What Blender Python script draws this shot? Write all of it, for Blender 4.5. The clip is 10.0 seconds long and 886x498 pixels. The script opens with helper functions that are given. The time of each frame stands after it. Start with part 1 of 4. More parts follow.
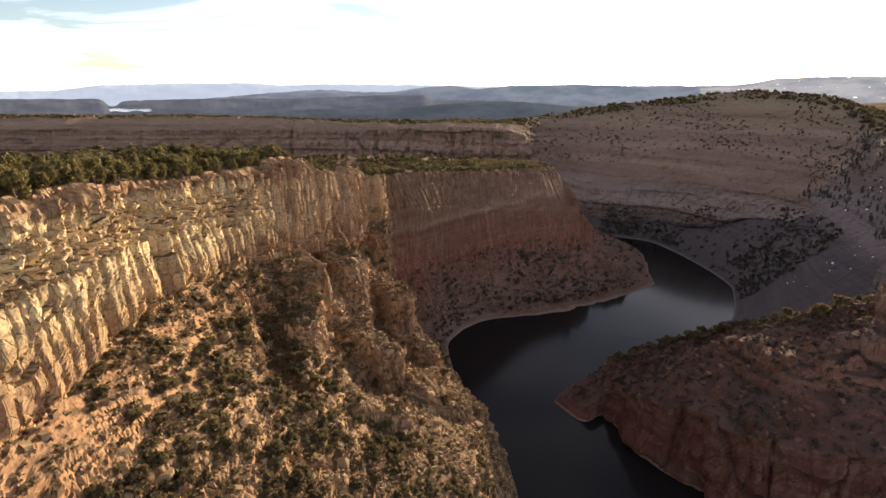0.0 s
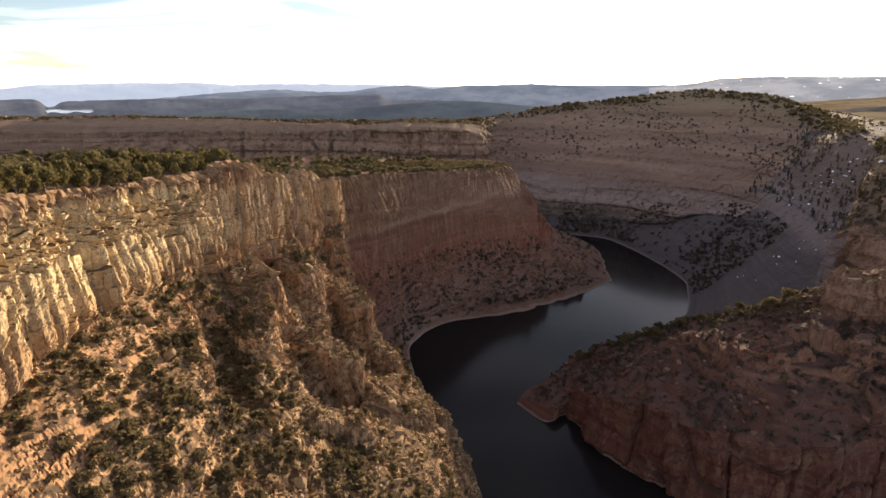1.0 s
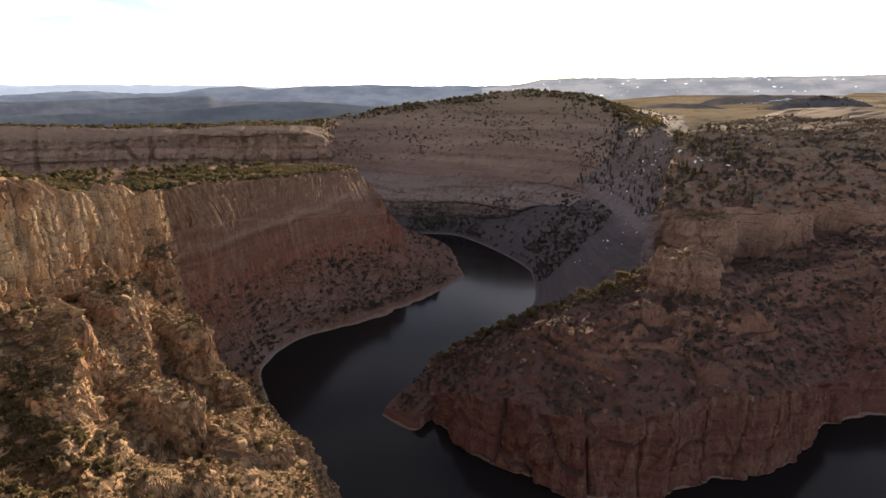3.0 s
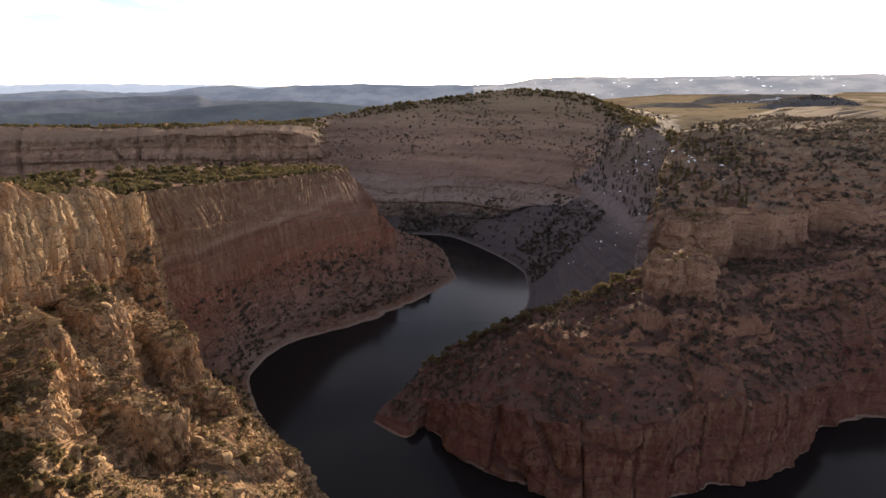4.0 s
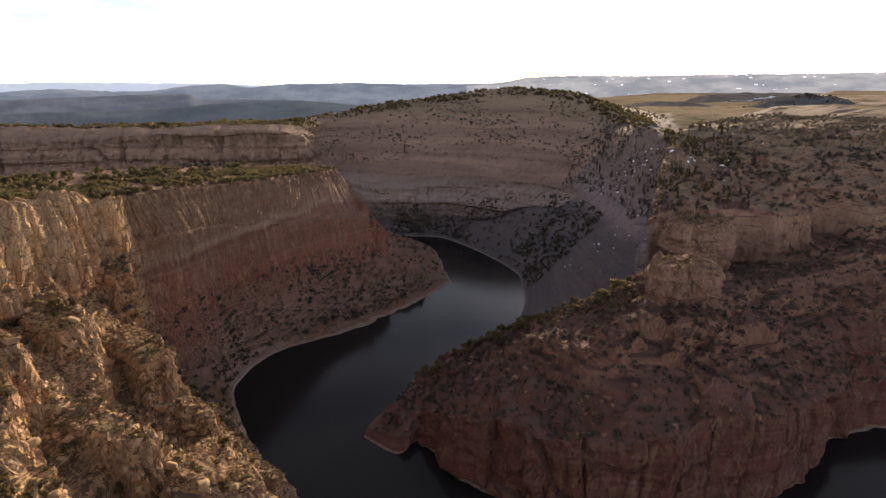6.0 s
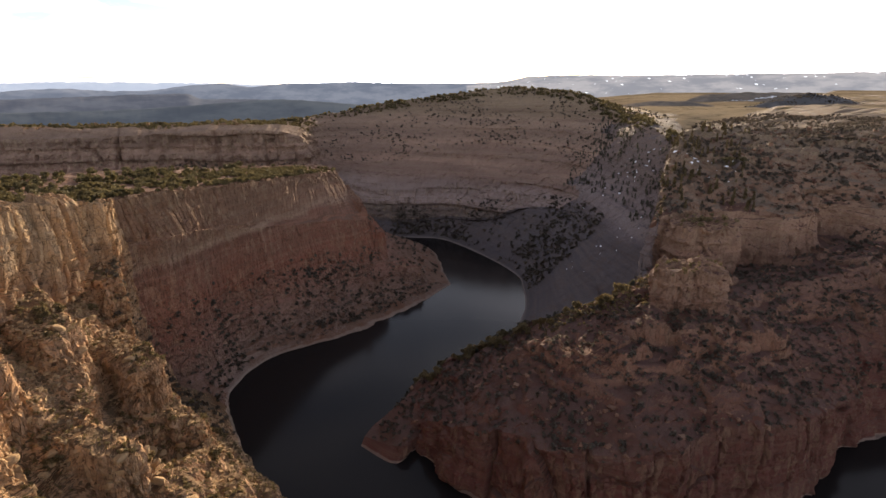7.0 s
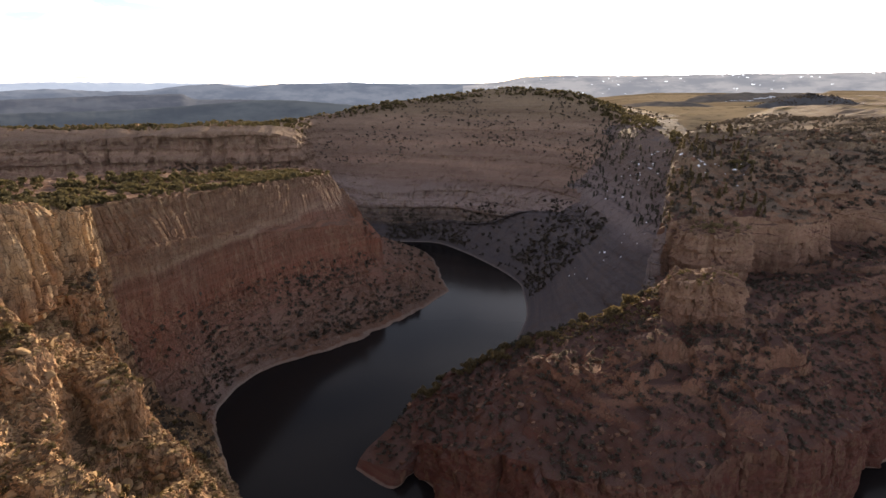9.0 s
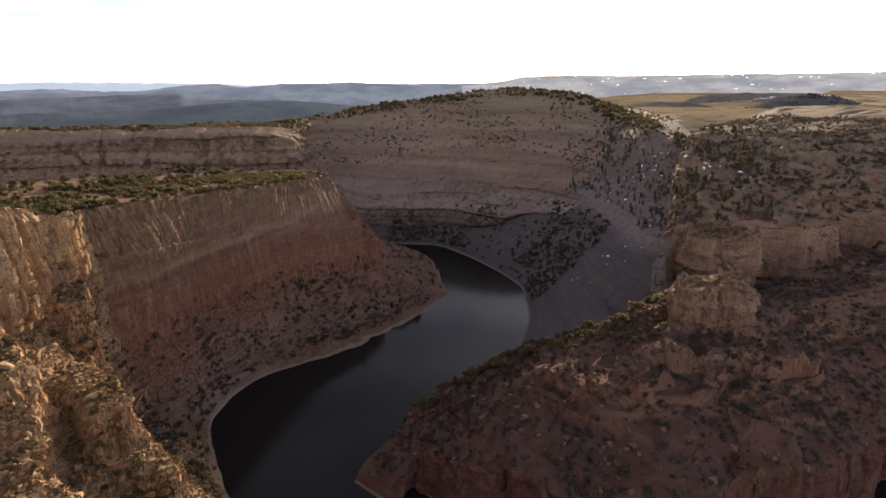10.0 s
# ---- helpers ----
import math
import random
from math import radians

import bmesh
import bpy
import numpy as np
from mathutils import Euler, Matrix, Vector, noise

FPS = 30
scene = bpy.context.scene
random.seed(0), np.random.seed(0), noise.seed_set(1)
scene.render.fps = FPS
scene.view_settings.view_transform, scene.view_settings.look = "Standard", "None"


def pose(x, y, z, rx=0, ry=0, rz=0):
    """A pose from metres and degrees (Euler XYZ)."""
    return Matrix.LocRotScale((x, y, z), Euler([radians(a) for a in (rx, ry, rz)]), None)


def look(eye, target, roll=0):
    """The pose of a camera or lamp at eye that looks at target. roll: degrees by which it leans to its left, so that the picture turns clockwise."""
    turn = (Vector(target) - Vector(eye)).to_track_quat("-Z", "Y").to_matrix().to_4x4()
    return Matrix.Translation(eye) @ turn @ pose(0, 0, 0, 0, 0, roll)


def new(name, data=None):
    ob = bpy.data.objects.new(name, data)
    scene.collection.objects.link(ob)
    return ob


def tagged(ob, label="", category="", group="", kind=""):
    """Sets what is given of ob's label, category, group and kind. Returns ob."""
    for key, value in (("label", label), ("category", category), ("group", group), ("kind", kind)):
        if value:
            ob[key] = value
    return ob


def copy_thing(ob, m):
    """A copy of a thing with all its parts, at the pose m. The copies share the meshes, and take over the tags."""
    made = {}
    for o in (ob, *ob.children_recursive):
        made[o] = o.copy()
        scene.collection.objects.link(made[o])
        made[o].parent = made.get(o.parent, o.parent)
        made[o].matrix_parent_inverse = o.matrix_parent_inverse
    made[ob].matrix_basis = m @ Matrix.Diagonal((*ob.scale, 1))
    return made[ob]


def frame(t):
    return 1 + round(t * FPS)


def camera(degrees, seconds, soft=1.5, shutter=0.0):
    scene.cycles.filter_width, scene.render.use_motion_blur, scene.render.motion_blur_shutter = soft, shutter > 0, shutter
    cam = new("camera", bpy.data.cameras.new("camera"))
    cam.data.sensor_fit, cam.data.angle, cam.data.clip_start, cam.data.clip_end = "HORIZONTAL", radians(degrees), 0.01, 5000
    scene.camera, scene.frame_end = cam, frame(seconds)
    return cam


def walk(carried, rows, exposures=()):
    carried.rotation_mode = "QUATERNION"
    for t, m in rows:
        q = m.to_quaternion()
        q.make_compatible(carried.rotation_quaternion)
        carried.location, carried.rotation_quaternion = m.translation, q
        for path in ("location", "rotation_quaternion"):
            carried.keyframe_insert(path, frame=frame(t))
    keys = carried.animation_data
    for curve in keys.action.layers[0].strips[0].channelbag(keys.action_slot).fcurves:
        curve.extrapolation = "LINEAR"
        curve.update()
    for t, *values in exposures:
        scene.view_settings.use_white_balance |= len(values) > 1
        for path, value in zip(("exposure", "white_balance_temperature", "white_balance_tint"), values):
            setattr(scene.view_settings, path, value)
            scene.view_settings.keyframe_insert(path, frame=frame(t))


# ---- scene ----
cam = camera(78.7, 10.0)
PATH = [
    (0.0, pose(3.85, -49.85, 122.50, 72.949, 0, 22.629)),
    (0.5, pose(3.28, -47.96, 122.50, 72.946, 0, 21.051)),
    (1.0, pose(2.70, -45.83, 122.54, 72.916, 0, 18.172)),
    (1.5, pose(2.38, -43.68, 122.38, 72.974, 0, 13.132)),
    (2.0, pose(2.20, -41.25, 122.22, 73.006, 0, 7.672)),
    (2.5, pose(1.76, -38.85, 122.15, 72.974, 0, 3.576)),
    (3.0, pose(1.68, -36.50, 122.05, 72.972, 0, 2.003)),
    (4.5, pose(1.70, -29.84, 122.15, 72.853, 0, 0.800)),
    (5.0, pose(1.67, -27.38, 122.02, 72.842, 0, 0.400)),
    (5.5, pose(1.60, -24.81, 121.85, 72.804, 0, 0.450)),
    (7.0, pose(1.90, -17.08, 121.71, 72.734, 0, 0.441)),
    (7.5, pose(1.70, -14.22, 121.64, 72.740, 0, 0.328)),
    (8.0, pose(1.50, -11.26, 121.64, 72.733, 0, 0.210)),
    (8.5, pose(1.15, -8.37, 121.62, 72.740, 0, 0.085)),
    (9.0, pose(0.80, -5.61, 121.70, 72.755, 0, 0.031)),
    (9.5, pose(0.38, -2.80, 121.82, 72.756, 0, -0.045)),
    (10.0, pose(0.00, 0.00, 122.00, 72.756, 0, -0.081)),
]
walk(cam, PATH, exposures=[(0.0, 1.35), (10.0, 1.35)])

# ---- sky and sun ----
SUN_AZ, SUN_EL = 12.0, 10.6          # degrees to the right of +y, degrees up
world = bpy.data.worlds.new("sky")
scene.world = world
world.use_nodes = True
wt = world.node_tree
wt.nodes.clear()


def wnode(kind, **values):
    n = wt.nodes.new(kind)
    for key, value in values.items():
        n.inputs[key].default_value = value
    return n


sky = wnode("ShaderNodeTexSky")
sky.sky_type, sky.sun_disc = "NISHITA", False
sky.sun_elevation, sky.sun_rotation = radians(SUN_EL), radians(SUN_AZ)
sky.altitude, sky.air_density, sky.dust_density, sky.ozone_density = 1100, 1.0, 0.6, 1.0
direction = wnode("ShaderNodeTexCoord")
squash = wnode("ShaderNodeMapping")
squash.inputs["Scale"].default_value = (1.0, 1.0, 7.0)
squash.inputs["Rotation"].default_value = (0.05, 0.10, 0.0)
streaks = wnode("ShaderNodeTexNoise", Scale=2.2, Detail=7.0, Roughness=0.55, Distortion=0.6)
cover = wnode("ShaderNodeMapRange")
cover.inputs["From Min"].default_value, cover.inputs["From Max"].default_value = 0.40, 0.56
cover.inputs["To Min"].default_value, cover.inputs["To Max"].default_value = 0.08, 0.97
cloud = wt.nodes.new("ShaderNodeMix")
cloud.data_type = "RGBA"
clear = wt.nodes.new("ShaderNodeVectorMath")
clear.operation = "MULTIPLY"
clear.inputs[1].default_value = (0.62, 0.64, 0.70)
grey = wt.nodes.new("ShaderNodeRGBToBW")
white = wt.nodes.new("ShaderNodeVectorMath")
white.operation = "MULTIPLY_ADD"
white.inputs[1].default_value, white.inputs[2].default_value = (2.26, 2.18, 2.42), (0.12, 0.13, 0.14)
background = wnode("ShaderNodeBackground", Strength=0.095)
out = wnode("ShaderNodeOutputWorld")
wt.links.new(direction.outputs["Generated"], squash.inputs["Vector"])
wt.links.new(squash.outputs["Vector"], streaks.inputs["Vector"])
wt.links.new(streaks.outputs["Fac"], cover.inputs["Value"])
wt.links.new(cover.outputs["Result"], cloud.inputs[0])
wt.links.new(sky.outputs["Color"], clear.inputs[0])
wt.links.new(clear.outputs[0], cloud.inputs[6])
wt.links.new(sky.outputs["Color"], grey.inputs[0])
wt.links.new(grey.outputs[0], white.inputs[0])
wt.links.new(white.outputs[0], cloud.inputs[7])
wt.links.new(cloud.outputs[2], background.inputs["Color"])
wt.links.new(background.outputs["Background"], out.inputs["Surface"])

sun = new("sun", bpy.data.lights.new("sun", "SUN"))
sun.data.energy, sun.data.angle, sun.data.color = 4.8, radians(0.6), (1.0, 0.78, 0.52)
ce, se = math.cos(radians(SUN_EL)), math.sin(radians(SUN_EL))
sun_way = Vector((math.sin(radians(SUN_AZ)) * ce, math.cos(radians(SUN_AZ)) * ce, se))
sun.matrix_world = look(sun_way * 400, (0, 0, 0))


# ---- noise on arrays ----
def scramble(ix, iy, iz, seed):
    h = (ix.astype(np.int64) * 73856093) ^ (iy.astype(np.int64) * 19349663) ^ (iz.astype(np.int64) * 83492791) ^ (seed * 2654435)
    h = (h ^ (h >> 13)) * 1274126177 & 0xFFFFFFFF
    h = (h ^ (h >> 16)) * 668265263 & 0xFFFFFFFF
    return ((h ^ (h >> 15)) & 0xFFFFFF) / float(0xFFFFFF)


def vnoise(p, seed=0):
    """Smooth noise from -1 to 1 at an array of places."""
    c = np.floor(p).astype(np.int64)
    f = p - c
    f = f * f * f * (f * (f * 6 - 15) + 10)
    total = 0.0
    for dx in (0, 1):
        wx = f[..., 0] if dx else 1 - f[..., 0]
        for dy in (0, 1):
            wy = f[..., 1] if dy else 1 - f[..., 1]
            for dz in (0, 1):
                wz = f[..., 2] if dz else 1 - f[..., 2]
                total = total + wx * wy * wz * scramble(c[..., 0] + dx, c[..., 1] + dy, c[..., 2] + dz, seed)
    return total * 2 - 1


def fbm(p, size, octaves=4, seed=0, rough=0.5):
    total, amp, norm = 0.0, 1.0, 0.0
    q = p / size
    for k in range(octaves):
        total = total + amp * vnoise(q + 17.3 * k, seed + k)
        norm += amp
        amp *= rough
        q = q * 2.03
    return total / norm


def ridged(p, size, octaves=3, seed=0):
    total, amp, norm = 0.0, 1.0, 0.0
    q = p / size
    for k in range(octaves):
        total = total + amp * (1 - 2 * np.abs(vnoise(q + 9.1 * k, seed + k)))
        norm += amp
        amp *= 0.5
        q = q * 2.1
    return total / norm


def smooth(a, b, x):
    t = np.clip((x - a) / (b - a), 0, 1)
    return t * t * (3 - 2 * t)


def cells(p, seed):
    """Broken rock: for each place its block's own number from 0 to 1, and how far it is from the nearest joint."""
    c = np.floor(p).astype(np.int64)
    best, second, value = np.full(p.shape[:-1], 9.0), np.full(p.shape[:-1], 9.0), np.zeros(p.shape[:-1])
    for dx in (-1, 0, 1):
        for dy in (-1, 0, 1):
            for dz in (-1, 0, 1):
                x, y, z = c[..., 0] + dx, c[..., 1] + dy, c[..., 2] + dz
                h = scramble(x, y, z, seed)
                d = (x + h - p[..., 0]) ** 2 + (y + (h * 7.31) % 1 - p[..., 1]) ** 2 + (z + (h * 13.7) % 1 - p[..., 2]) ** 2
                nearer = d < best
                second = np.where(nearer, best, np.minimum(second, d))
                value = np.where(nearer, (h * 29.3) % 1, value)
                best = np.where(nearer, d, best)
    return value, np.sqrt(second) - np.sqrt(best)


def broken(g, wide, tall, seed, warp=0.5, crack=0.14):
    """Jointed rock faces: blocks that stand proud by their own amount, with cracks between."""
    q = g / (wide, wide, tall) + warp * fbm(g, wide * 2.5, 2, seed + 3)[..., None]
    value, edge = cells(q, seed)
    return (value + 0.35) * (smooth(0.0, crack, edge) if crack else 1.0)


def columns(s, z, width, height, seed, crack=0.07):
    """Upright joint columns: flat-faced steps along a wall, each broken across at its own heights."""
    sway = np.stack([s * 0, s / (width * 6), z / (height * 3)], -1)
    a = s / width + 0.9 * vnoise(sway * (1, 1, 0.4), seed + 3) + 0.15 * vnoise(sway * (1, 9, 2), seed + 4)
    cell = np.floor(a)
    zero = cell * 0
    f = a - cell
    b = z / height + 5 * scramble(cell, zero, zero, seed + 5) + 0.3 * vnoise(sway * 5, seed + 6)
    band = np.floor(b)
    fz = b - band
    proud = 0.55 * scramble(cell, zero, zero, seed + 7) + 0.45 * scramble(cell, band, zero, seed)
    gap = smooth(0.0, crack, f) * smooth(0.0, crack * 0.6, fz)
    return proud - 0.55 * (1 - gap)


def bedding(g, thick, seed, dip=0.0):
    """Beds of uneven thickness, each set back or proud along its whole length."""
    z = (g[..., 2] + dip * g[..., 1]) / thick + 0.35 * fbm(g, 40, 2, seed + 2)
    b = np.floor(z)
    f = z - b
    zero = b * 0
    here, below = scramble(b, zero, zero, seed), scramble(b - 1, zero, zero, seed)
    return below + (here - below) * smooth(0.0, 0.22, f)


# ---- lofted land: contour lines, from high to low, skinned and weathered ----
def spline(knots, u):
    k = np.asarray(knots, float)
    n = len(k)
    i = np.clip(np.floor(u).astype(int), 0, n - 2)
    f = (u - i)[:, None]
    p0, p1, p2, p3 = k[np.maximum(i - 1, 0)], k[i], k[i + 1], k[np.minimum(i + 2, n - 1)]
    m1, m2 = (p2 - p0) * 0.5, (p3 - p1) * 0.5
    span = np.linalg.norm(p2 - p1, axis=1, keepdims=True)
    m1 = m1 * np.minimum(1, 1.5 * span / (np.linalg.norm(m1, axis=1, keepdims=True) + 1e-9))
    m2 = m2 * np.minimum(1, 1.5 * span / (np.linalg.norm(m2, axis=1, keepdims=True) + 1e-9))
    m1, m2 = np.where(span > 400, p2 - p1, m1), np.where(span > 400, p2 - p1, m2)
    return (2 * f**3 - 3 * f**2 + 1) * p1 + (f**3 - 2 * f**2 + f) * m1 + (-2 * f**3 + 3 * f**2) * p2 + (f**3 - f**2) * m2


def grid_normals(g):
    du = np.gradient(g, axis=0)
    dv = np.gradient(g, axis=1)
    n = np.cross(du, dv)
    n /= np.linalg.norm(n, axis=-1, keepdims=True) + 1e-9
    return n


class Land:
    """A skin over contour lines. lines: knots of each line; rows: how many rows to the next line; columns: per knot span."""

    def __init__(self, lines, rows, columns, flip=False, shape=None):
        u = np.concatenate([np.linspace(i, i + 1, c, endpoint=False) for i, c in enumerate(columns)] + [[len(columns)]])
        curves = [spline(line, u) for line in lines]
        parts, strip = [], []
        for k, count in enumerate(rows):
            f = np.linspace(0, 1, count, endpoint=False)[None, :, None]
            skin = curves[k][:, None] * (1 - f) + curves[k + 1][:, None] * f
            for j, at, reach, first, last in shape or ():
                if j == k:
                    h = np.interp(f, at, reach)
                    bent = curves[k][:, None] * (1 - h) + curves[k + 1][:, None] * h
                    here = (smooth(first - 0.3, first, u) * smooth(last + 0.3, last, u))[:, None, None]
                    skin[..., :2] += ((bent - skin) * here)[..., :2]
            parts.append(skin)
            strip.append(k + f[0, :, 0])
        parts.append(curves[-1][:, None])
        strip.append([len(rows)])
        self.g = np.concatenate(parts, 1)
        self.strip = np.concatenate(strip)[None, :] + 0 * self.g[..., 0]
        self.u = u[:, None] + 0 * self.g[..., 0]
        lead = curves[1]
        self.s = np.r_[0, np.cumsum(np.linalg.norm(np.diff(lead[:, :2], axis=0), axis=1))][:, None] + 0 * self.g[..., 0]
        self.flip = flip

    def normals(self):
        n = grid_normals(self.g)
        return -n if self.flip else n

    def weight(self, table):
        """A value at each contour line, blended between them."""
        return np.interp(self.strip, np.arange(len(table)), table)

    def even(self, axis, first, last):
        """Spread the grid evenly over ground that has become steep, from one row or column to another."""
        arrays = [self.g, self.u, self.strip, self.s]
        if axis:
            arrays = [a.swapaxes(0, 1) for a in arrays]
        g = arrays[0]
        step = np.linalg.norm(np.diff(g[first:last + 1], axis=0), axis=-1)
        padded = np.pad(step, ((0, 0), (6, 6)), "edge")
        step = sum(padded[:, k:k + step.shape[1]] for k in range(13)) / 13
        run = np.concatenate([step[:1] * 0, np.cumsum(step, 0)])
        for j in range(g.shape[1]):
            at = np.linspace(0, run[-1, j], last - first + 1)
            for a in arrays:
                part = a[first:last + 1, j]
                if part.ndim == 1:
                    a[first:last + 1, j] = np.interp(at, run[:, j], part.copy())
                else:
                    for c in range(3):
                        part[:, c] = np.interp(at, run[:, j], part[:, c].copy())

    def mesh(self, name, material, shade=False):
        nu, nv = self.g.shape[:2]
        idx = np.arange(nu * nv).reshape(nu, nv)
        quad = np.stack([idx[:-1, :-1], idx[1:, :-1], idx[1:, 1:], idx[:-1, 1:]], -1).reshape(-1, 4)
        if self.flip:
            quad = quad[:, ::-1]
        return grid_mesh(name, self.g.reshape(-1, 3), quad, material, shade)


def grid_mesh(name, verts, quad, material, shade=False):
    me = bpy.data.meshes.new(name)
    side = quad.shape[1]
    me.vertices.add(len(verts))
    me.vertices.foreach_set("co", np.ascontiguousarray(verts, dtype=np.float32).ravel())
    me.loops.add(quad.size)
    me.loops.foreach_set("vertex_index", np.ascontiguousarray(quad, dtype=np.int32).ravel())
    me.polygons.add(len(quad))
    me.polygons.foreach_set("loop_start", np.arange(0, quad.size, side, dtype=np.int32))
    me.polygons.foreach_set("use_smooth", np.full(len(quad), shade))
    me.update(calc_edges=True)
    me.materials.append(material)
    return me

# ---- materials ----
class Nodes:
    """Short helper to wire a procedural material."""

    def __init__(self, name):
        self.mat = bpy.data.materials.new(name)
        self.mat.use_nodes = True
        self.t = self.mat.node_tree
        self.t.nodes.clear()
        self.out = self.t.nodes.new("ShaderNodeOutputMaterial")
        self.bsdf = self.t.nodes.new("ShaderNodeBsdfPrincipled")
        self.t.links.new(self.bsdf.outputs[0], self.out.inputs[0])
        self.geo = self.t.nodes.new("ShaderNodeNewGeometry")
        self.pos = self.geo.outputs["Position"]

    def link(self, a, b):
        self.t.links.new(a, b)

    def scaled(self, x, y, z):
        n = self.t.nodes.new("ShaderNodeVectorMath")
        n.operation = "MULTIPLY"
        n.inputs[1].default_value = (x, y, z)
        self.link(self.pos, n.inputs[0])
        return n.outputs[0]

    def noise(self, scale, detail=5, rough=0.55, vector=None, distort=0.0):
        n = self.t.nodes.new("ShaderNodeTexNoise")
        n.inputs["Scale"].default_value, n.inputs["Detail"].default_value = scale, detail
        n.inputs["Roughness"].default_value, n.inputs["Distortion"].default_value = rough, distort
        self.link(vector or self.pos, n.inputs["Vector"])
        return n.outputs["Fac"]

    def math(self, op, a, b=None, clamp=False):
        n = self.t.nodes.new("ShaderNodeMath")
        n.operation, n.use_clamp = op, clamp
        for k, v in enumerate((a, b)):
            if v is None:
                continue
            if isinstance(v, (int, float)):
                n.inputs[k].default_value = v
            else:
                self.link(v, n.inputs[k])
        return n.outputs[0]

    def span(self, value, a, b, lo=0.0, hi=1.0):
        n = self.t.nodes.new("ShaderNodeMapRange")
        n.interpolation_type = "SMOOTHSTEP"
        for key, v in (("From Min", a), ("From Max", b), ("To Min", lo), ("To Max", hi)):
            n.inputs[key].default_value = v
        self.link(value, n.inputs["Value"])
        return n.outputs["Result"]

    def mix(self, fac, a, b, blend="MIX"):
        n = self.t.nodes.new("ShaderNodeMix")
        n.data_type, n.blend_type = "RGBA", blend
        for k, v in ((0, fac), (6, a), (7, b)):
            if isinstance(v, (int, float)):
                n.inputs[k].default_value = v
            elif isinstance(v, tuple):
                n.inputs[k].default_value = (*v, 1)
            else:
                self.link(v, n.inputs[k])
        return n.outputs[2]

    def ramp(self, fac, stops):
        n = self.t.nodes.new("ShaderNodeValToRGB")
        r = n.color_ramp
        while len(r.elements) < len(stops):
            r.elements.new(0.5)
        for e, (at, colour) in zip(r.elements, stops):
            e.position, e.color = at, (*colour, 1)
        self.link(fac, n.inputs[0])
        return n.outputs[0]

    def axis(self, k, source=None):
        n = self.t.nodes.new("ShaderNodeSeparateXYZ")
        self.link(source or self.pos, n.inputs[0])
        return n.outputs[k]

    def bump(self, height, strength, distance):
        n = self.t.nodes.new("ShaderNodeBump")
        n.inputs["Strength"].default_value, n.inputs["Distance"].default_value = strength, distance
        self.link(height, n.inputs["Height"])
        self.link(n.outputs[0], self.bsdf.inputs["Normal"])

    def done(self, colour, rough=0.9, spec=0.25):
        if isinstance(colour, tuple):
            self.bsdf.inputs["Base Color"].default_value = (*colour, 1)
        else:
            self.link(colour, self.bsdf.inputs["Base Color"])
        self.bsdf.inputs["Roughness"].default_value = rough
        self.bsdf.inputs["Specular IOR Level"].default_value = spec
        return self.mat


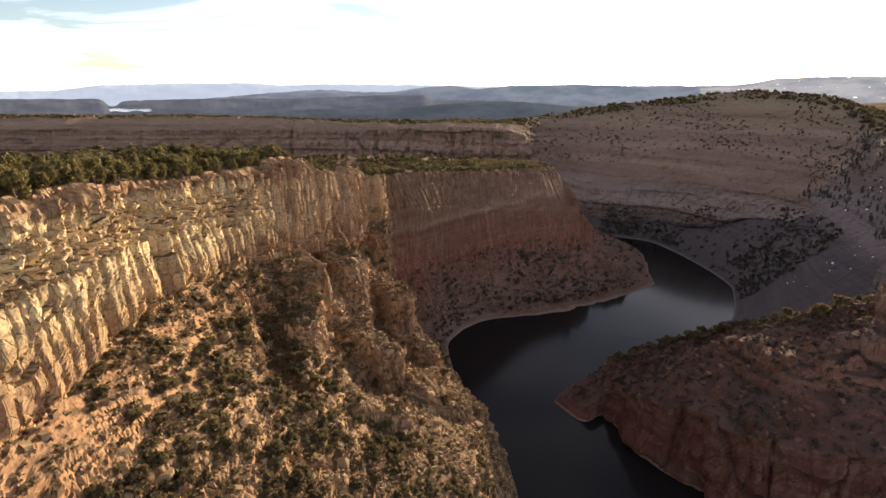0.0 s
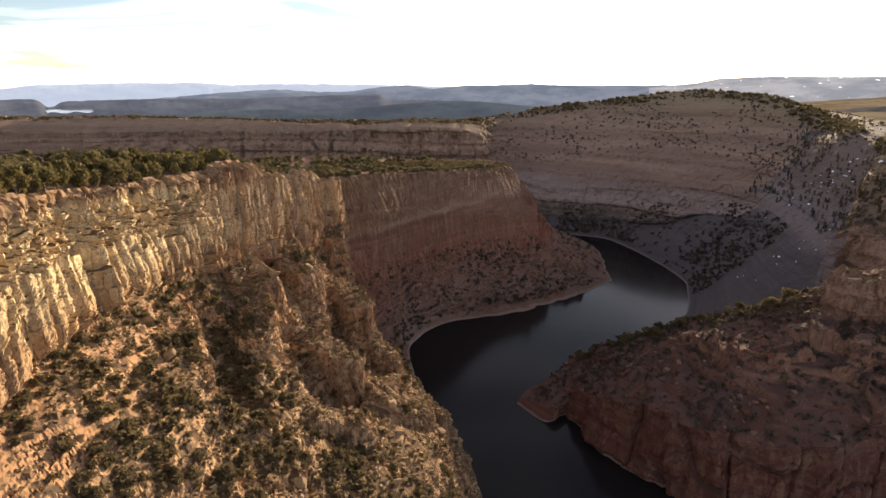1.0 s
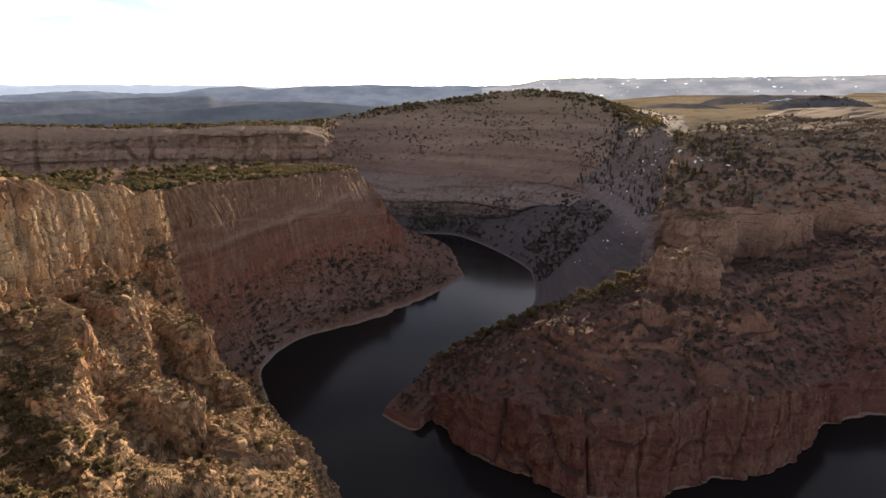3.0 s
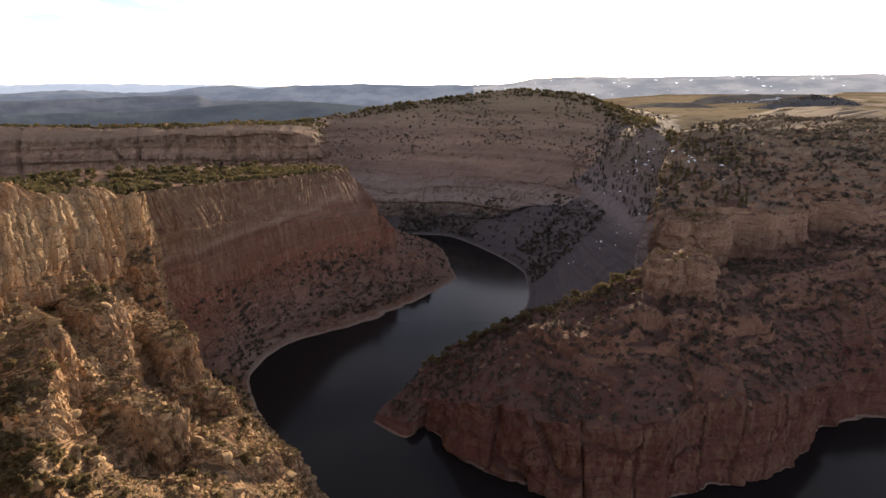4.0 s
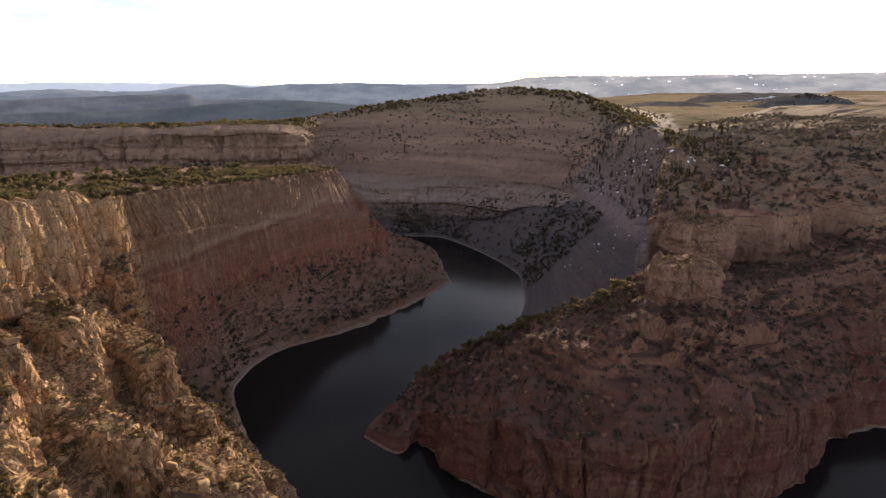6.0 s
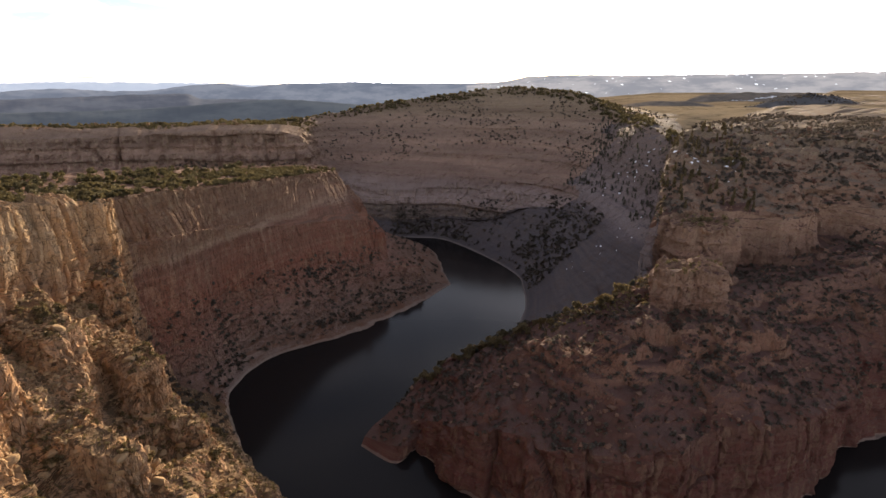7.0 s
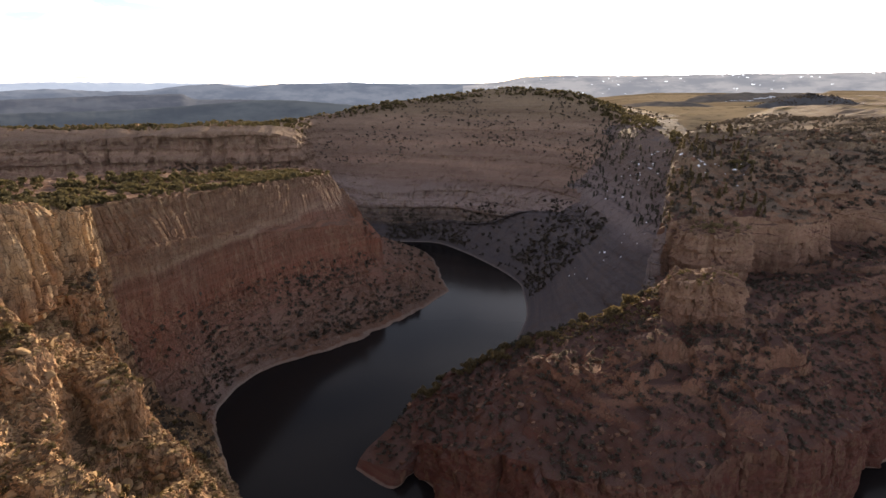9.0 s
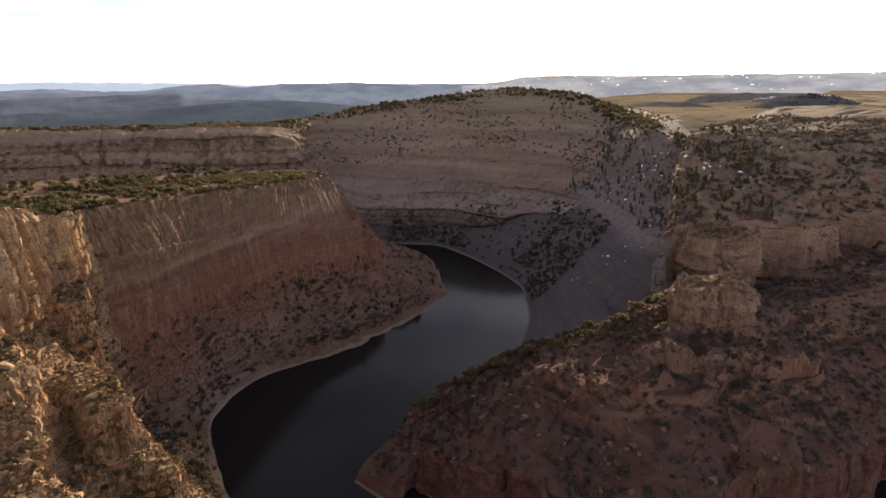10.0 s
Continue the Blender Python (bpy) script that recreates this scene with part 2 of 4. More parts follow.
def rock_material(name, beds, soil, soil_at, low, high, dip=0.0, vary=1.0, north=None):
    """Bedded rock: colours of the beds from low to high ground, which may change towards the north; soil and grit on the gentle faces."""
    m = Nodes(name)
    z = m.axis(2)
    warp = m.noise(0.035, 3)
    level = m.math("ADD", z, m.math("MULTIPLY", m.math("SUBTRACT", warp, 0.5), 9.0))
    if dip:
        level = m.math("ADD", level, m.math("MULTIPLY", m.axis(1), dip))
    fac = m.math("DIVIDE", m.math("SUBTRACT", level, low), high - low, True)
    colour = m.ramp(fac, beds)
    if north:
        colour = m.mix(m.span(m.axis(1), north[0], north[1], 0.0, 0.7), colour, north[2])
    thin = m.noise(1.0, 4, 0.6, m.scaled(0.02, 0.02, 0.75))
    colour = m.mix(m.span(thin, 0.36, 0.66, 0.0, 0.55 * vary), colour, m.mix(0.5, colour, (0.30, 0.235, 0.17)))
    broad = m.noise(1.0, 3, 0.55, m.scaled(0.008, 0.008, 0.17))
    colour = m.mix(m.span(broad, 0.50, 0.60, 0.0, 0.45 * vary), colour, m.mix(0.6, colour, (0.08, 0.05, 0.038)))
    up = m.axis(2, m.geo.outputs["Normal"])
    steep = m.span(up, 0.65, 0.35)
    streak = m.noise(1.0, 5, 0.6, m.scaled(0.45, 0.45, 0.035))
    colour = m.mix(m.math("MULTIPLY", steep, m.span(streak, 0.54, 0.72, 0.0, 0.5 * vary)), colour, (0.15, 0.08, 0.05))
    colour = m.mix(m.math("MULTIPLY", steep, m.span(streak, 0.45, 0.28, 0.0, 0.18 * vary)), colour, (0.46, 0.36, 0.24))
    joint = m.t.nodes.new("ShaderNodeTexVoronoi")
    joint.feature = "DISTANCE_TO_EDGE"
    joint.inputs["Scale"].default_value = 1.0
    block = m.t.nodes.new("ShaderNodeTexVoronoi")
    block.inputs["Scale"].default_value = 1.0
    sway = m.t.nodes.new("ShaderNodeVectorMath")
    sway.operation = "MULTIPLY_ADD"
    wob = m.t.nodes.new("ShaderNodeTexNoise")
    wob.inputs["Scale"].default_value = 0.35
    wob.inputs["Detail"].default_value = 5.0
    m.link(m.pos, wob.inputs["Vector"])
    m.link(wob.outputs["Color"], sway.inputs[0])
    sway.inputs[1].default_value = (0.55, 0.55, 0.7)
    m.link(m.scaled(0.60, 0.60, 0.15), sway.inputs[2])
    for v in (joint, block):
        m.link(sway.outputs[0], v.inputs["Vector"])
    crack = m.span(joint.outputs["Distance"], 0.055, 0.012)
    colour = m.mix(m.math("MULTIPLY", steep, m.span(m.axis(0, block.outputs["Color"]), 0.55, 0.95, 0.0, 0.55 * vary)), colour, m.mix(0.65, colour, (0.13, 0.065, 0.038)))
    colour = m.mix(m.math("MULTIPLY", steep, m.span(m.axis(1, block.outputs["Color"]), 0.55, 0.95, 0.0, 0.35 * vary)), colour, m.mix(0.5, colour, (0.55, 0.45, 0.28)))
    colour = m.mix(m.math("MULTIPLY", m.math("MULTIPLY", steep, crack), 0.35 * vary), colour, (0.055, 0.034, 0.024))
    blotch = m.noise(0.13, 6, 0.65)
    colour = m.mix(m.span(blotch, 0.48, 0.66, 0.0, 0.5), colour, m.mix(0.5, colour, (0.13, 0.085, 0.06)))
    grain = m.noise(1.7, 8, 0.65)
    colour = m.mix(m.span(grain, 0.34, 0.50, 0.0, 1.0), m.mix(0.5, colour, (0.07, 0.048, 0.035)), colour)
    patch = m.noise(0.35, 5)
    flat = m.math("ADD", up, m.math("MULTIPLY", m.math("SUBTRACT", patch, 0.5), 0.4))
    grit = m.mix(m.span(m.noise(3.1, 6, 0.7), 0.42, 0.62), soil, (soil[0] * 1.35, soil[1] * 1.38, soil[2] * 1.4))
    grit = m.mix(m.span(m.noise(0.12, 3), 0.46, 0.62, 0, 0.7), grit, (soil[0] * 1.0, soil[1] * 0.80, soil[2] * 0.68))
    tuft = m.span(m.noise(0.9, 6, 0.7), 0.54, 0.66, 0, 0.45)
    grit = m.mix(tuft, grit, (0.085, 0.075, 0.035))
    colour = m.mix(m.span(flat, soil_at, soil_at + 0.18), colour, grit)
    ring = m.math("ADD", z, m.math("MULTIPLY", m.noise(0.3, 3), 0.8))
    colour = m.mix(m.span(ring, 1.15, 0.8, 0, 0.4), colour, (0.30, 0.25, 0.21))
    m.bump(m.math("ADD", m.noise(0.9, 10, 0.75), m.math("SUBTRACT", m.math("MULTIPLY", thin, 0.5), m.math("MULTIPLY", m.math("MULTIPLY", crack, steep), 0.5))), 0.9, 0.5)
    return m.done(colour, 0.95, 0.08)


TAN = (0.49, 0.305, 0.145)
PALE = (0.72, 0.545, 0.30)
OCHRE = (0.44, 0.235, 0.115)
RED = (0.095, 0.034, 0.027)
DUSK = (0.20, 0.19, 0.28)
west_rock = rock_material("tan_cliff_rock", [(0.0, (0.40, 0.225, 0.115)), (0.30, (0.40, 0.245, 0.137)), (0.55, (0.46, 0.285, 0.145)), (0.66, OCHRE), (0.76, TAN), (0.82, PALE), (0.955, PALE), (0.97, (0.40, 0.25, 0.135)), (1.0, (0.40, 0.255, 0.14))],
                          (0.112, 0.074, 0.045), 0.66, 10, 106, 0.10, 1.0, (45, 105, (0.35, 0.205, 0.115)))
# redder mesa rock; the wall's shade also darkens its upper beds
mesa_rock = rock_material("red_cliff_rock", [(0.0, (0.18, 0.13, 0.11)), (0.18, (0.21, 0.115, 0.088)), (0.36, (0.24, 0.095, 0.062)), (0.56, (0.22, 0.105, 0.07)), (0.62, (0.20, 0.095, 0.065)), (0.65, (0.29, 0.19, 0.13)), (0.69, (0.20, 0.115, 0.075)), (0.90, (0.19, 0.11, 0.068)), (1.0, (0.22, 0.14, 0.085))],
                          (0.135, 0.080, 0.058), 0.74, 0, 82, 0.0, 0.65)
hill_rock = rock_material("grey_brown_hill_rock", [(0.0, (0.13, 0.104, 0.0977)), (0.12, (0.15, 0.119, 0.107)), (0.17, (0.28, 0.214, 0.195)), (0.30, (0.26, 0.195, 0.177)), (0.36, (0.19, 0.123, 0.0977)), (0.44, (0.28, 0.18, 0.135)), (0.48, (0.19, 0.123, 0.093)), (0.56, (0.29, 0.19, 0.14)), (0.62, (0.20, 0.133, 0.0977)), (0.72, (0.28, 0.19, 0.135)), (0.78, (0.20, 0.142, 0.093)), (0.88, (0.26, 0.19, 0.121)), (1.0, (0.21, 0.157, 0.093))],
                          (0.16, 0.109, 0.0791), 0.93, 5, 116, 0.0, 0.9)
# shade of the far bank and lee side is put into this dark colour
shaded_bank_rock = rock_material("shade_dark_bank_rock", [(0.0, (0.085, 0.074, 0.08)), (0.42, (0.087, 0.074, 0.078)), (0.48, (0.20, 0.16, 0.155)), (0.62, (0.18, 0.14, 0.135)), (0.68, (0.135, 0.10, 0.09)), (1.0, (0.17, 0.12, 0.095))],
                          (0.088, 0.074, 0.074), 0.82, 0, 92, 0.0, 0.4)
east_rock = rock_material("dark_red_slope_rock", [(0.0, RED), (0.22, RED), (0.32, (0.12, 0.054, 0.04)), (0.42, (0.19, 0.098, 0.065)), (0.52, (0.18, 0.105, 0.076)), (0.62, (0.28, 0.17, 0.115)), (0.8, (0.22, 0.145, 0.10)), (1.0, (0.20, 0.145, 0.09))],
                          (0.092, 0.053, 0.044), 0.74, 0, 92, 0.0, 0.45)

upper_rock = rock_material("brown_upper_slope_rock", [(0.0, RED), (0.5, (0.22, 0.12, 0.075)), (0.7, (0.23, 0.14, 0.095)), (0.85, (0.20, 0.145, 0.10)), (1.0, (0.17, 0.135, 0.085))],
                           (0.14, 0.102, 0.075), 0.78, 0, 100, 0.0, 0.6)


def plain_material():
    m = Nodes("dry_grass_plain")
    big = m.noise(0.004, 6, 0.6)
    colour = m.mix(m.span(big, 0.42, 0.58), (0.165, 0.128, 0.085), (0.26, 0.205, 0.135))
    scrub = m.noise(0.03, 8, 0.7)
    colour = m.mix(m.span(scrub, 0.52, 0.64, 0, 0.75), colour, (0.05, 0.05, 0.03))
    m.bump(m.noise(0.2, 6), 0.5, 1.0)
    return m.done(colour, 1.0, 0.0)


def plain_stuff(name, colour, dark, scale, rough=0.95):
    m = Nodes(name)
    return m.done(m.mix(m.span(m.noise(scale, 6, 0.65), 0.35, 0.65), dark, colour), rough, 0.0)


plain_mat = plain_material()
rise_mat = plain_stuff("pale_scrub_rise", (0.22, 0.185, 0.15), (0.13, 0.115, 0.10), 0.03)
# woods greyed and lightened: the haze over them is put into the colour
hazy_woods = plain_stuff("hazy_woods", (0.13, 0.125, 0.125), (0.09, 0.09, 0.092), 0.05)
forest_mat = plain_stuff("dark_distant_woods", (0.030, 0.036, 0.040), (0.014, 0.018, 0.022), 0.02)


def water_material():
    m = Nodes("dark_river_water")
    wave = m.noise(0.55, 4, 0.55, m.scaled(1.0, 1.0, 1.0), 0.3)
    m.bump(wave, 0.02, 0.15)
    m.bsdf.inputs["IOR"].default_value = 1.33
    return m.done((0.014, 0.012, 0.012), 0.13, 0.10)


water_mat = water_material()

# ---- the land ----
def thing(name, mesh, label, category, kind="structure"):
    return tagged(new(name, mesh), label, category, "", kind)


# The tongue of high ground on the near bank, from south to its point: its middle line, rim, cliff foot, scree, scarp, shore, river bed
W_SPINE = [(-140, -160, 108), (-130, -70, 107), (-125, -5, 105), (-127, 22, 103.5), (-134, 58, 100), (-142, 98, 97), (-146, 135, 89), (-150, 178, 82), (-150, 190, 81), (-146, 235, 77), (-122, 310, 70), (-80, 345, 66)]
W_RIM = [(-70, -160, 108), (-72, -70, 107), (-85, -12, 105), (-98, 18, 103), (-108, 52, 99), (-114, 96, 96), (-119, 132, 88), (-120, 168, 81), (-116, 183, 80), (-104, 224, 75.5), (-87, 284, 70), (-71, 336, 65)]
W_FOOT = [(-58, -160, 78), (-60, -75, 77), (-74, -15, 76), (-90, 14, 77), (-105, 55, 73), (-108, 90, 66), (-113, 130, 58), (-118, 166, 62), (-108, 185, 62.5), (-99, 219, 58), (-81, 264, 51), (-50, 300, 44)]
W_SCREE = [(-30, -160, 45), (-32, -80, 45), (-50, -10, 50), (-60, 25, 50), (-75, 62, 47), (-78, 90, 43), (-84, 115, 40), (-113, 161, 36), (-103, 184, 27), (-96, 214, 20), (-64, 256, 14.5), (-30, 286, 14)]
W_SCARP = [(-5, -160, 15), (-5, -80, 15), (-22, 0, 20), (-28, 40, 22), (-36, 70, 22), (-48, 95, 22), (-66, 116, 22), (-104, 160, 11), (-95, 183, 9), (-86, 212, 7), (-47, 249, 4), (-10, 292, 5)]
W_SHORE = [(5, -160, 0), (5, -80, 0), (-8, 15, 0), (-15, 55, 0), (-26, 82, 0), (-38, 104, 0), (-60, 128, 0), (-80, 161, 0), (-86, 181, 0), (-75, 208, 0), (-31, 243, 0), (4, 300, 0)]
W_BED = [(x + 12, y + 3, -7) for x, y, z in W_SHORE]
west = Land([W_SPINE, W_RIM, W_FOOT, W_SCREE, W_SCARP, W_SHORE, W_BED], [26, 90, 95, 80, 50, 6], [40, 60, 130, 130, 140, 130, 120, 50, 90, 110, 100], flip=True,
            shape=[(1, [0, 0.15, 0.42, 1], [0, 0.07, 0.42, 1], 0, 4.6), (2, [0, 0.05, 0.72, 1], [0, 0.15, 0.50, 1], 7.6, 11)])


def along(g, a, b):
    ax, ay, bx, by = a[0], a[1], b[0], b[1]
    dx, dy = bx - ax, by - ay
    t = np.clip(((g[..., 0] - ax) * dx + (g[..., 1] - ay) * dy) / (dx * dx + dy * dy), 0, 1)
    return t, np.hypot(g[..., 0] - ax - t * dx, g[..., 1] - ay - t * dy)


def fin(g, a, b, half, lift):
    """Lift of a rock rib that runs from a to b in plan: a flat top with steep sides."""
    return lift * smooth(half, half * 0.62, along(g, a, b)[1])


def raised(g, a, b, half):
    """How far land must rise to a rib whose flat top runs from a to b (x, y, z), and where."""
    t, d = along(g + 2.0 * fbm(g, 7, 3, 65)[..., None], a, b)
    top = a[2] + (b[2] - a[2]) * t
    where = smooth(half * 1.05, half * 0.62, d)
    return where * np.maximum(top - g[..., 2], 0), where


FINS = [((-121, 159, 67), (-110, 147, 61.5), 6), ((-98, 125, 50), (-81.5, 114, 50), 6), ((-78, 114, 37), (-69, 111, 33.5), 5),
        ((-118, 117, 71), (-97, 104, 62.5), 8), ((-95, 101, 57), (-86, 91, 49.5), 6), ((-110, 85, 73), (-98, 81, 68), 8), ((-95, 77, 66), (-85, 63, 60), 6),
        ((-78, 83, 49), (-68, 81, 46), 5), ((-64, 54, 45), (-57, 60, 41), 6), ((-54, 94, 26), (-47, 97, 20), 5), ((-76, 34, 57), (-68, 38, 51), 5), ((-60, 84, 36), (-51, 88, 29), 7)]
NOSE = [((-66, 326, 57), (-54, 305, 49), 7), ((-46, 300, 38), (-38, 296, 33), 5), ((-30, 292, 18), (-18, 292, 12), 6)]
GULLIES = [((-102, 92, 62), (-86, 78, 46), 6), ((-84, 76, 45), (-66, 72, 31), 7), ((-106, 118, 55), (-90, 110, 41), 6), ((-88, 108, 40), (-70, 100, 27), 7),
           ((-92, 58, 58), (-72, 44, 46), 6), ((-100, 142, 44), (-88, 132, 28), 9)]


def weather_west(land):
    g, s = land.g, land.s
    n = land.normals()
    out = n.copy()
    out[..., 2] *= 0.25
    inside = smooth(0.0, 0.05, land.strip - 1.0) * smooth(0.0, 0.08, 2.0 - land.strip)
    far = smooth(6.8, 7.6, land.u)
    red = far * smooth(0.0, 0.1, land.strip - 2.0) * smooth(0.0, 0.3, 3.0 - land.strip)
    scarp = (1 - far) * smooth(4.0, 4.3, land.strip) * smooth(5.0, 4.7, land.strip) * smooth(-0.2, 0.2, fbm(g, 30, 2, 7))
    cliff = np.maximum(np.maximum(inside, red * 0.55), scarp * 0.7)
    tall = np.stack([g[..., 0], g[..., 1], g[..., 2] * 0.15], -1)
    z = g[..., 2] + 1.2 * fbm(g, 25, 2, 33)
    big = ridged(tall, 21, 2, 11) * 2.8 + columns(s, z, 7.5, 40.0, 12, 0.12) * 2.6
    col = columns(s, z, 2.9, 24.0, 31, 0.2) * 2.3 + columns(s, z, 1.3, 9.0, 41, 0.22) * 0.85
    tier = smooth(1.15, 1.19, land.strip) * smooth(1.47, 1.40, land.strip) * smooth(5.0, 4.2, land.u)
    crumbly = broken(g, 3.0, 2.2, 35, 0.7, 0.3) * 1.7 + broken(g, 1.2, 0.9, 36, 0.5, 0.25) * 0.9
    col = col * (1 - tier) * (1 + 0.6 * smooth(4.2, 4.8, land.u)) + crumbly * tier
    bed = bedding(g, 1.9, 51) * 0.75
    rough = fbm(g, 1.2, 3, 61, 0.6) * 0.22
    quiet = 1 - 0.65 * far
    saw = smooth(4.4, 4.9, land.u) * smooth(7.2, 6.9, land.u) * inside
    big = big + saw * ((s / 10.5 + 0.35 * fbm(tall, 18, 2, 13)) % 1.0 * 3.2 - 1.2)
    land.g = g = g + out * (cliff * (big * quiet + col * quiet + bed * (1 - 0.3 * far) + rough - 2.2))[..., None]
    rim = smooth(0.75, 1.0, land.strip) * smooth(1.35, 1.1, land.strip)
    g[..., 2] += rim * (fin(g, (-112, 88), (-116, 104), 6, 2.2) + fin(g, (-119, 140), (-121, 150), 5, 2.5) + broken(g, 3.5, 3.5, 45) * 1.6 - 0.7)
    soft = (1 - cliff) * land.weight([0.5, 0.2, 0.7, 1, 1, 0.4, 0.2])
    crag = g[..., 0] * 0
    for a, b, half in GULLIES:
        t, d = along(g + 2.0 * fbm(g, 7, 3, 66)[..., None], a, b)
        floor_z = a[2] + (b[2] - a[2]) * t + 0.6 * np.maximum(d - half * 0.4, 0)
        cut = np.maximum(g[..., 2] - floor_z, 0) * smooth(half * 1.5, half * 0.8, d) * smooth(2.0, 2.15, land.strip)
        g[..., 2] -= cut
        crag = np.maximum(crag, 0.6 * smooth(0.5, 3.0, cut))
    for a, b, half in FINS + NOSE:
        rise, where = raised(g, a, b, half)
        g[..., 2] += rise * smooth(1.9, 2.1, land.strip)
        crag = np.maximum(crag, where * smooth(0.5, 3.0, rise))
    top, low = int(np.argmax(land.strip[0] >= 2.0)), int(np.argmax(land.strip[0] >= 5.0))
    land.even(0, int(np.argmax(land.u[:, 0] >= 2.0)), int(np.argmax(land.u[:, 0] >= 7.0)))
    land.even(1, top, low)
    far, cliff = smooth(6.8, 7.6, land.u), cliff * (land.strip < 2.1) + red * 0.55 * (land.strip > 2.1)
    up = fbm(g, 22, 3, 71) * 2.2 + fbm(g, 5, 4, 81, 0.6) * 0.8
    step = fbm(g, 11, 2, 91)
    ledge = np.floor((g[..., 2] + 2 * step) / 3.2) * 3.2 + 3.2 * smooth(0.55, 0.95, (g[..., 2] + 2 * step) / 3.2 % 1.0) - g[..., 2] - 2 * step
    mask = smooth(0.05, 0.3, fbm(g, 26, 2, 95)) * 0.8
    g[..., 2] += soft * (up + ledge * mask * land.weight([0, 0, 1, 1, 1, 0, 0]))
    steep = smooth(0.72, 0.5, land.normals()[..., 2])
    craggy = np.maximum(crag * 0.4, steep) * (1 - cliff) * (1 - 0.55 * far) * land.weight([0, 0, 1, 1, 1, 0.5, 0])
    jag = broken(g, 4.2, 8.0, 46, 0.5, 0.07) * 1.2 + broken(g, 1.5, 1.9, 47, 0.5, 0.10) * 0.7 + bedding(g, 2.1, 52) * 1.0 + fbm(g, 1.0, 3, 53) * 0.35 - 1.5
    land.g = g = g + land.normals() * (craggy * jag)[..., None]
    stony = broken(g, 0.9, 0.9, 48) * 0.35 * smooth(0.1, 0.4, fbm(g, 9, 2, 49))
    g[..., 2] += stony * land.weight([0, 0, 1, 1, 1, 0.5, 0]) * (1 - cliff)
    return land


weather_west(west)
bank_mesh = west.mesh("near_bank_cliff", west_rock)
bank_mesh.materials.append(mesa_rock)
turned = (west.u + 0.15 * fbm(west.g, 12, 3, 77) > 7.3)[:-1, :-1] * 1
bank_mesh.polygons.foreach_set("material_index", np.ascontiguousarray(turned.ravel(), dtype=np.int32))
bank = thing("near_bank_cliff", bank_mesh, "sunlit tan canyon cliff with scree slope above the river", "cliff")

# The same tongue's far side, seen only along its skyline
B_RIM = [(-220, -160, 108), (-205, -70, 107), (-185, -5, 104), (-178, 22, 103), (-175, 58, 100), (-175, 98, 97), (-178, 135, 90), (-182, 178, 83), (-182, 195, 82), (-180, 245, 78), (-145, 335, 69), (-71, 336, 65)]
B_RIM[10] = (-97, 351, 66.5)
B_FOOT = [(x - 14, y + 6, 48) for x, y, z in B_RIM[:10]] + [(-84, 364, 43), W_FOOT[-1]]
B_SCREE = [(x - 34, y + 22, 16) for x, y, z in B_RIM[:10]] + [(-62, 378, 14), W_SCREE[-1]]
B_SHORE = [(x - 60, y + 40, -2) for x, y, z in B_RIM[:10]] + [(-36, 398, -2), W_SHORE[-1]]
B_BED = [(x - 6, y + 10, -7) for x, y, z in B_SHORE[:11]] + [W_BED[-1]]
back = Land([W_SPINE, B_RIM, B_FOOT, B_SCREE, B_SHORE, B_BED], [20, 44, 40, 24, 5], [24] * 9 + [70, 120])
meet = smooth(11.0, 10.95, back.u)
back.g = back.g + back.normals() * (meet * back.weight([0, 0.6, 1, 0.6, 0.2, 0]) * (ridged(back.g * (1, 1, 0.3), 14, 3, 5) * 2.0 + broken(back.g, 4, 6, 6, 1.2, 0) * 1.4 + fbm(back.g, 2.5, 3, 7) * 0.8 - 0.8))[..., None]
for a, b, half in NOSE:
    rise, where = raised(back.g, a, b, half)
    back.g[..., 2] += rise * (1 + 0.12 * broken(back.g, 3, 4, 8)) * meet
edge = np.interp(back.strip[0], [0, 1, 2, 3, 4, 5], [0, 1, 2, 3, 5, 6])
edge = np.stack([np.interp(edge, west.strip[-1], west.g[-1, :, k]) for k in range(3)], -1)
back.g = back.g + smooth(10.6, 11.0, back.u)[..., None] * (edge - back.g[-1])[None]
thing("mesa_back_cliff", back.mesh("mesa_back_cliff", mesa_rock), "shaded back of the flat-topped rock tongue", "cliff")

# The far bank: shore, scree, cliff band, slope, crest, the plain behind and the plain to the horizon
H_BED = [(-760, 60, -7), (-400, 270, -7), (-250, 350, -7), (-140, 405, -7), (-90, 412, -7), (-44, 396, -7), (-14, 391, -7), (6, 370, -7), (24, 342, -7), (36, 312, -7), (37, 290, -7), (34, 262, -7), (25, 230, -7), (6, 188, -7)]
H_SHORE = [(-800, 120, 0), (-450, 300, 0), (-270, 385, 0), (-140, 425, 0), (-88, 424, 0), (-40, 408, 0), (-5, 403, 0), (16, 380, 0), (34, 350, 0), (48, 318, 0), (49, 296, 0), (46, 264, 0), (35, 232, 0), (14, 190, -1)]
H_SCREE = [(-812, 178, 38), (-466, 354, 40), (-287, 430, 38), (-134, 436, 34), (-96, 452, 20), (-45, 422, 9), (0, 420, 11), (33, 406, 14), (62, 395, 26), (85, 360, 33), (90, 320, 34), (87, 270, 32), (78, 238, 22), (75, 205, 18)]
H_CLIFF = [(-815, 190, 78), (-470, 365, 77), (-291, 440, 76), (-141, 446, 80), (-112, 468, 42), (-50, 437, 34), (0, 437, 38), (40, 430, 42), (72, 412, 43), (98, 385, 46), (106, 340, 50), (112, 294, 50), (112, 262, 50), (120, 240, 50)]
